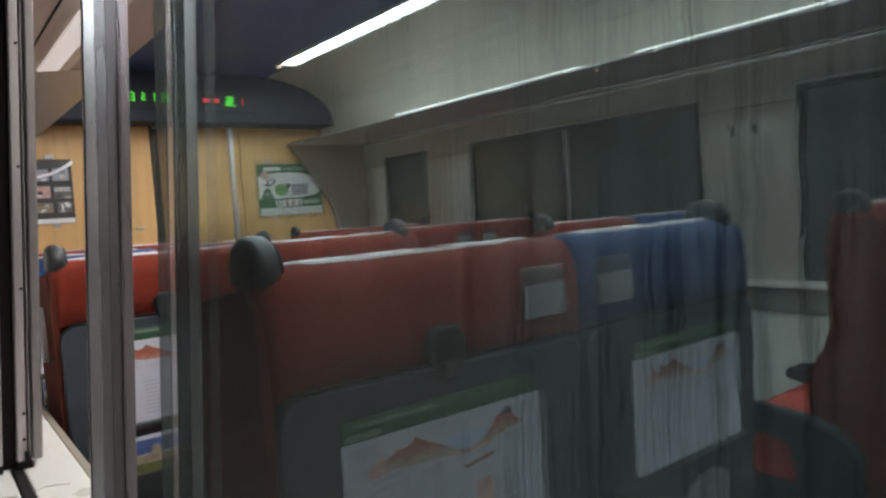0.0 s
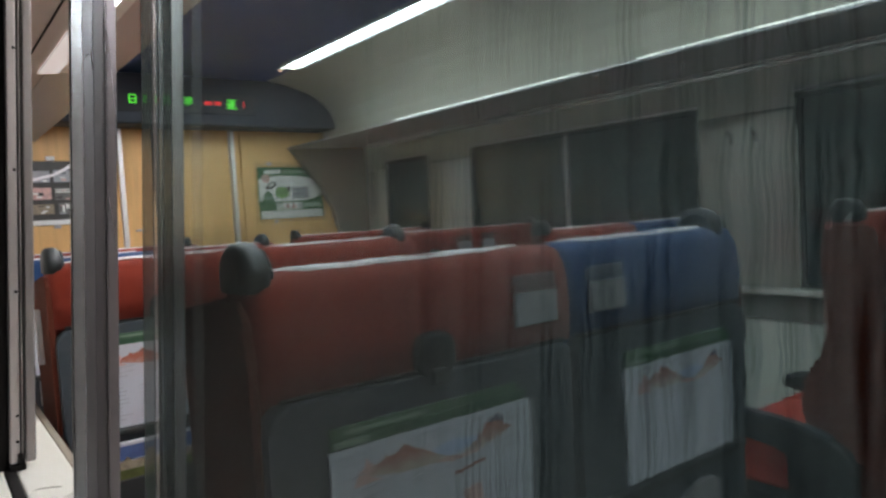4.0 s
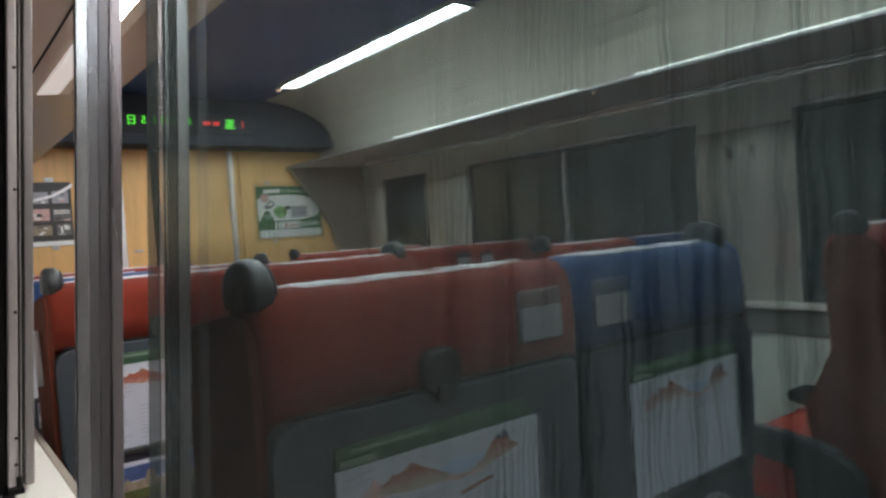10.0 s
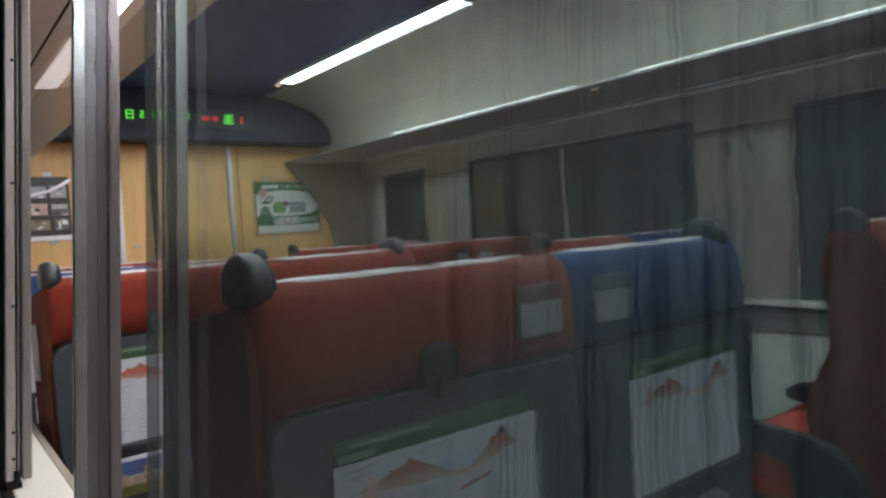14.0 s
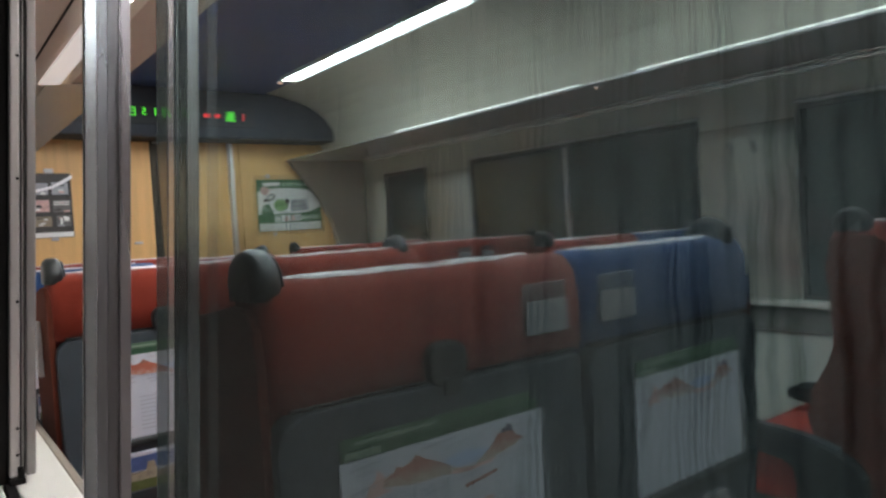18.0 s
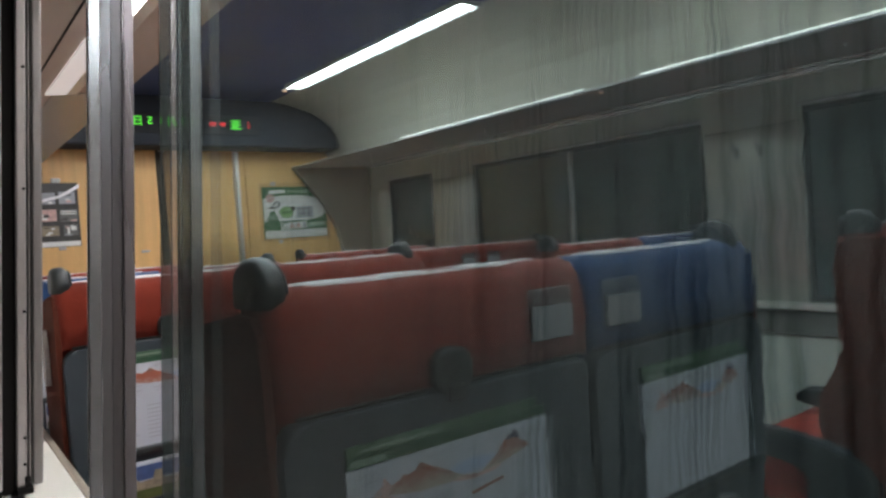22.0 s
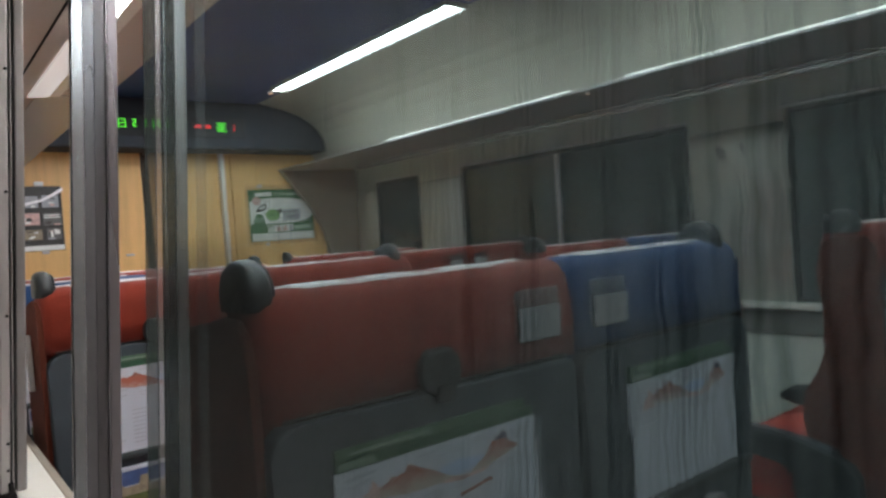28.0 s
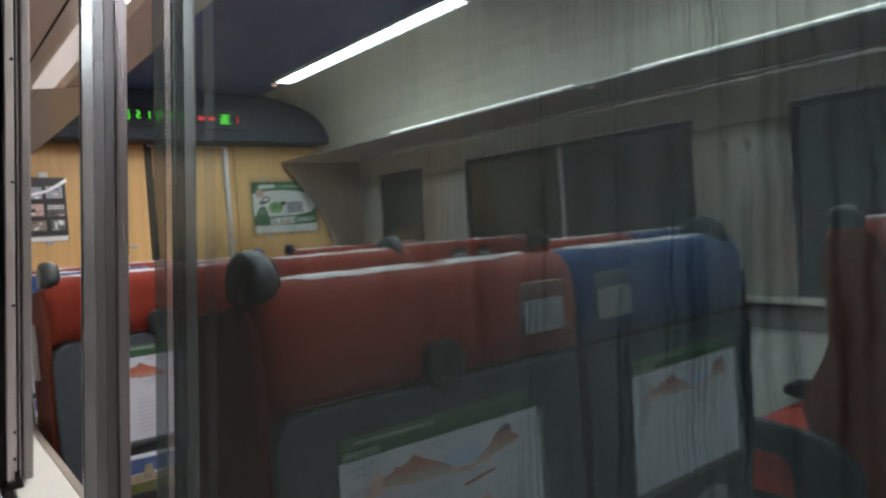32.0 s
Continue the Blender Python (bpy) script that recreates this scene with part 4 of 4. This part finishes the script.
        lift = 0.0006 + 0.0014 * abs(math.sin(11 * u)) + weave.uniform(0, 0.0008)
        top = 1.0965 - 0.0015 * (1 - ((start - 0.045) / 0.03) ** 2) if start < 0.045 else 1.0965
        line = [(start, top + lift), (0.060, 1.0970 + lift), (0.080, 1.0945 + lift), (0.103, 1.0825), (0.1195, 1.052), (0.127, 1.00), (0.126, 0.93)]
        line += [(y - 0.003, z - 0.003) for y, z in line[::-1]]
        ring = [cloth.verts.new((x, y, z)) for y, z in line]
        if last:
            for a in range(len(ring)):
                b = (a + 1) % len(ring)
                cloth.faces.new((last[a], last[b], ring[b], ring[a]))
        else:
            cloth.faces.new(ring)
        last = ring
    cloth.faces.new(last[::-1])
    bmesh.ops.recalc_face_normals(cloth, faces=cloth.faces)
    part("headrest_cloth", cloth, CLOTH, s, "white washable headrest cloth, slightly creased")
    # rounded grip on the shoulder
    for on, sx in ((side_left, -1), (side_right, 1)):
        if not on:
            continue
        oval = [(0.058 + 0.046 * math.cos(radians(k)), 1.092 + max(-0.018, 0.042 * math.sin(radians(k)))) for k in range(0, 360, 15)]
        m = sx * (W - (0.005 if sx < 0 else 0.045))
        grip = part("grip", prism(oval, "x", m - 0.018, m + 0.018, 0.013, 3), GRIP, s, "dark grey rounded shoulder grip", True)
        # the grip's crescent highlight is put into a paler cap
        cap = [(0.058 + (y - 0.058) * 0.8, 1.092 + (z - 1.092) * 0.8) for y, z in oval]
        part("grip_cap", prism(cap, "x", *sorted((m - sx * 0.0185, m - sx * 0.022)), 0.002), SHELL, grip, "paler cap for the highlight on the grip")
    # seat number plate
    a = sorted((-out * 0.125, -out * 0.215))
    plate = plated and part("number_plate", box(*a, -0.009, -0.0032, 0.982, 1.058, 0.003), PLATE, s, "clear grey number holder")
    plated and part("number_card", box(a[0] + 0.004, a[1] - 0.005, -0.012, -0.0095, 0.985, 1.032), NUMBER, plate, "white card in the holder")
    if not plated and out < 0:
        part("side_tag", prism([(0.118, 0.855), (0.118, 0.945), (0.13, 0.985), (0.145, 0.985), (0.145, 0.855)], "x", -E - 0.012, -E - 0.0005, 0.001), CLOTH, s, "white tag on the seat side")
    # hook plate of the window seat
    if out < 0:
        latch = part("latch", prism(rounded(-0.049, 0.012, 0.942, 1.001, 0.022, 4), "y", -0.018, 0.002, 0.005, 2), GRIP, s, "dark oval hook plate")
        part("hook", box(-0.033, -0.007, -0.024, -0.0182, 0.932, 0.955, 0.004, 2), PLASTIC, latch, "dark hook")
    # printed card with landscape, green head strip, lines of text
    x0, x1, z0, z1 = (-0.181, 0.143, 0.684 + up, 0.880 + up) if out < 0 else (-0.139, 0.177, 0.684 + up, 0.880 + up)
    ad = part("card", box(x0, x1, -0.0115, -0.0085, z0, z1), CARD, s, "white leaflet showing orange rock hills")
    part("sleeve_edge", box(x1 + 0.0003, x1 + (0.013 if out < 0 else 0.006), -0.0112, -0.0085, z0, z1 - 0.006), SLEEVE, ad, "clear edge of the leaflet sleeve")
    part("green_strip", box(x0 + 0.002, x1 - 0.004, -0.0115, -0.0085, z1 + 0.0005, z1 + 0.014), HEADGREEN, ad, "green heading strip")
    part("pale_strip", box(x0 + 0.002, x1 - 0.02, -0.0115, -0.0085, z1 + 0.0145, z1 + 0.027), HEADPALE, ad, "paler green heading strip")
    part("title_bar", box(x0 + 0.006, x0 + 0.055, -0.0130, -0.0117, z1 + 0.003, z1 + 0.011), TITLE, ad, "pale title bar")
    part("title_bar", box(x0 + 0.02, x0 + 0.14, -0.0130, -0.0117, z1 + 0.018, z1 + 0.022), TITLE, ad, "pale title bar")

    def printed(name, pts, material, lift=0.0014, label=""):
        part(name, prism([(x0 + u, z1 + v) for u, v in pts], "y", -0.0117 - lift, -0.0117), material, ad, label)

    printed("sky_print", [(0.140, -0.036), (0.165, -0.029), (0.185, -0.027), (0.228, -0.033), (0.205, -0.044), (0.175, -0.046)], SKYPRINT, 0.0008)
    printed("hill_print", [(0.053, -0.041), (0.060, -0.030), (0.072, -0.027), (0.076, -0.021), (0.085, -0.024), (0.098, -0.020), (0.104, -0.013), (0.109, -0.016), (0.117, -0.021), (0.132, -0.027), (0.150, -0.036), (0.168, -0.046), (0.150, -0.050), (0.100, -0.049)], HILL if out < 0 else FARHILL, 0.0012, "orange rock hill print")
    printed("hill_print", [(0.199, -0.050), (0.215, -0.040), (0.232, -0.030), (0.241, -0.017), (0.246, -0.020), (0.250, -0.012), (0.255, -0.016), (0.260, -0.009), (0.266, -0.013), (0.271, -0.025), (0.288, -0.033), (0.268, -0.040), (0.235, -0.047)], HILL if out < 0 else FARHILL, 0.0012, "orange rock hill print")
    printed("hill_shade", [(0.030, -0.050), (0.036, -0.034), (0.045, -0.030), (0.049, -0.018), (0.054, -0.023), (0.059, -0.031), (0.0525, -0.0415), (0.070, -0.0480)], PINKPRINT, 0.0010, "hazy far hill print")
    printed("peak_shade", [(0.2465, -0.0195), (0.250, -0.0115), (0.2535, -0.0150), (0.260, -0.0080), (0.2668, -0.0125), (0.2690, -0.0210), (0.258, -0.0180)], PURPLEPRINT, 0.0016, "dusky peak print")
    printed("peak_shade", [(0.092, -0.0225), (0.098, -0.0195), (0.104, -0.0125), (0.1095, -0.0155), (0.117, -0.0205), (0.108, -0.0220)], ROCK, 0.0016, "darker ridge print")
    printed("hill_foot", [(0.150, -0.0505), (0.170, -0.0465), (0.198, -0.0505), (0.235, -0.0480), (0.225, -0.0535), (0.180, -0.0560)], PINKPRINT, 0.0008)
    printed("red_bar", [(0.180, -0.072), (0.235, -0.064), (0.237, -0.068), (0.182, -0.076)], ROCK if out < 0 else INK)
    out < 0 and printed("figure_print", [(0.196, -0.100), (0.226, -0.096), (0.230, -0.150), (0.200, -0.160)], PINKPRINT)
    for u, v, w in ((0.035, -0.056, 0.05), (0.03, -0.068, 0.055), (0.03, -0.078, 0.04), (0.17, -0.0625, 0.05), (0.25, -0.052, 0.05), (0.012, -0.012, 0.045), (0.020, -0.021, 0.026), (0.115, -0.010, 0.055), (0.150, -0.017, 0.040), (0.205, -0.011, 0.028), (0.276, -0.016, 0.036), (0.280, -0.023, 0.030), (0.010, -0.040, 0.035), (0.262, -0.060, 0.048), (0.110, -0.062, 0.042), (0.115, -0.069, 0.036)):
        printed("text_bar", [(u, v), (u + w, v + 0.004), (u + w, v + 0.0055), (u, v + 0.0015)], INK)
    lines = bmesh.new()
    r = random.Random(3)
    for c in range(4):
        for k in range(9 if c != 2 else 0):
            a = x0 + 0.02 + c * 0.072
            add_box(lines, a, a + r.uniform(0.03, 0.058), -0.0126, -0.0117, z1 - 0.102 - k * 0.0095, z1 - 0.1003 - k * 0.0095)
    tagged(part("text_block", lines, INK if out < 0 else PALEINK, ad, "rows of small grey text bars"), kind="stuff")
    # magazine net bar and the leaflets below
    part("pocket_bar", box(-0.205, 0.205, -0.026, -0.0085, 0.668 + up, 0.6835 + up, 0.004, 2), PLASTIC, s, "dark pocket bar")
    if out < 0:
        low = part("magazine", box(-0.172, 0.06, -0.020, -0.0085, 0.53, 0.664, 0.002), CARD, s, "magazine in the pocket")
        part("sky_print", box(-0.170, 0.058, -0.022, -0.0203, 0.622, 0.656), BLUEPRINT, low)
        part("house_print", prism([(-0.165, 0.600), (-0.165, 0.618), (-0.14, 0.618), (-0.13, 0.630), (-0.118, 0.618), (-0.09, 0.620), (-0.085, 0.640), (-0.07, 0.640), (-0.065, 0.615), (0.0, 0.622), (0.05, 0.612), (0.05, 0.600)], "y", -0.0235, -0.0203), SANDPRINT, low)
        part("ground_print", box(-0.170, 0.058, -0.0225, -0.0203, 0.577, 0.5995), LEAFDARK, low)
        part("field_print", box(-0.170, 0.058, -0.022, -0.0203, 0.535, 0.5765), PURPLEPRINT, low)
        low = part("leaflet", box(0.07, 0.19, -0.018, -0.0085, 0.54, 0.655, 0.002), CARD, s, "pale leaflet in the pocket")
    else:
        part("leaflet", prism([(-0.034, 0.53), (-0.034, 0.596), (-0.008, 0.614), (0.020, 0.628), (0.045, 0.637), (0.070, 0.640), (0.100, 0.636), (0.114, 0.628), (0.118, 0.616), (0.116, 0.53)], "y", -0.020, -0.0085, 0.001), NUMBER, s, "curled grey-white paper in the pocket")
    part("pocket_net", box(-0.205, 0.205, -0.024, -0.0225, 0.45, 0.575, 0.001), PLASTIC, s, "dark pocket front")
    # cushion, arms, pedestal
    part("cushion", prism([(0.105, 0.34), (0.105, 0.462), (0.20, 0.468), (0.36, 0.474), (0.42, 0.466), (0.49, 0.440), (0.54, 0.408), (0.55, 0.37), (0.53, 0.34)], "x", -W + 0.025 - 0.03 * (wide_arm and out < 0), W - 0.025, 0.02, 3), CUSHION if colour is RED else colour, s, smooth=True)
    part("seat_pan", box(-W + 0.03, W - 0.03, 0.08, 0.53, 0.295, 0.339, 0.008), SHELL, s, "grey seat pan")
    arm = [(0.09, 0.30), (0.09, 0.525), (0.14, 0.545), (0.22, 0.550), (0.38, 0.548), (0.45, 0.540), (0.465, 0.525), (0.46, 0.505), (0.42, 0.494), (0.23, 0.484), (0.205, 0.44), (0.20, 0.30)]
    broad_arm = [(0.00, 0.25), (0.00, 0.470), (0.02, 0.500), (0.06, 0.524), (0.12, 0.541), (0.20, 0.551), (0.30, 0.557), (0.36, 0.554), (0.385, 0.535), (0.38, 0.505), (0.35, 0.488), (0.20, 0.486), (0.172, 0.474), (0.160, 0.455), (0.155, 0.25)]
    broad_arm = [(y + 0.027, z) for y, z in broad_arm]
    for sx in (-1, 1):
        if wide_arm and sx == out:
            side = part("armrest", prism(broad_arm, "x", *sorted((sx * (E + 0.002), sx * (E + 0.042))), 0.008, 2), PLASTIC, s, "dark grey moulded aisle armrest")
            part("arm_pad", prism([(y, z) for y, z in broad_arm[3:8]] + [(y, z + 0.007) for y, z in broad_arm[3:8]][::-1], "x", *sorted((sx * (E + 0.006), sx * (E + 0.038))), 0.002), SHELL, side, "paler top of the armrest")
        else:
            part("armrest", prism(arm, "x", *sorted((sx * (W - 0.045), sx * (W + 0.002))), 0.010, 2), PLASTIC, s, "dark grey armrest")
    part("pedestal", box(-0.10, 0.10, 0.16, 0.44, 0.03, 0.294, 0.01), SHELL, s, "grey pedestal")
    part("foot_plate", box(-0.16, 0.16, 0.12, 0.48, 0.001, 0.0295, 0.006), ALU_DULL, s, "metal foot plate")
    return s


ROW_Y = [0.722, 1.745, 2.765, 3.79]
NEAR_X, FAR_X = (0.556, 1.057), (2.085, 2.586)
NEAR_SHIFT = (-0.006, -0.070, -0.08, -0.085)
FAR_SHIFT = (0.0, -0.012, -0.022, -0.032)
COLOURS = {("n", 0): (RED, BLUE), ("n", 1): (RED, RED), ("n", 2): (BLUE, RED), ("n", 3): (RED, RED),
           ("f", 0): (RED, RED), ("f", 1): (RED, BLUE), ("f", 2): (RED, RED), ("f", 3): (RED, RED)}
# the backs stand a little lower row by row, as far as they are reclined
DROP = {("n", 0): 0.0, ("n", 1): 0.009, ("n", 2): 0.028, ("n", 3): 0.038, ("f", 0): 0.0, ("f", 1): 0.029, ("f", 2): 0.033, ("f", 3): 0.038}
made = {}
for (block, k), pair in COLOURS.items():
    for j in (0, 1):
        x = (NEAR_X[j] + NEAR_SHIFT[k]) if block == "n" else (FAR_X[j] + FAR_SHIFT[k])
        key = (pair[j].name, j, block, (block, k) == ("n", 1), (block, k) == ("f", 0))
        where = pose(x, ROW_Y[k] - (0.027 if (block, k) == ("f", 0) else 0.0), 0) @ Matrix.Diagonal((1, 1, 1 - DROP[block, k] / 1.09, 1))
        if key in made:
            copy_thing(made[key], Matrix.Identity(4)).matrix_basis = where
        else:
            word = "red" if pair[j] == RED else "blue"
            made[key] = seat(pair[j], word + " plush train seat with grey back shell and white head cloth", -1 if j == 0 else 1, 0.25 if block == "n" and j == 0 else (0.150 if block == "f" and k == 0 else 0.125), not key[3], block == "f" and k == 0 and j == 0, 0.014 if (block, k) == ("n", 1) else 0.0)
            made[key].matrix_basis = where
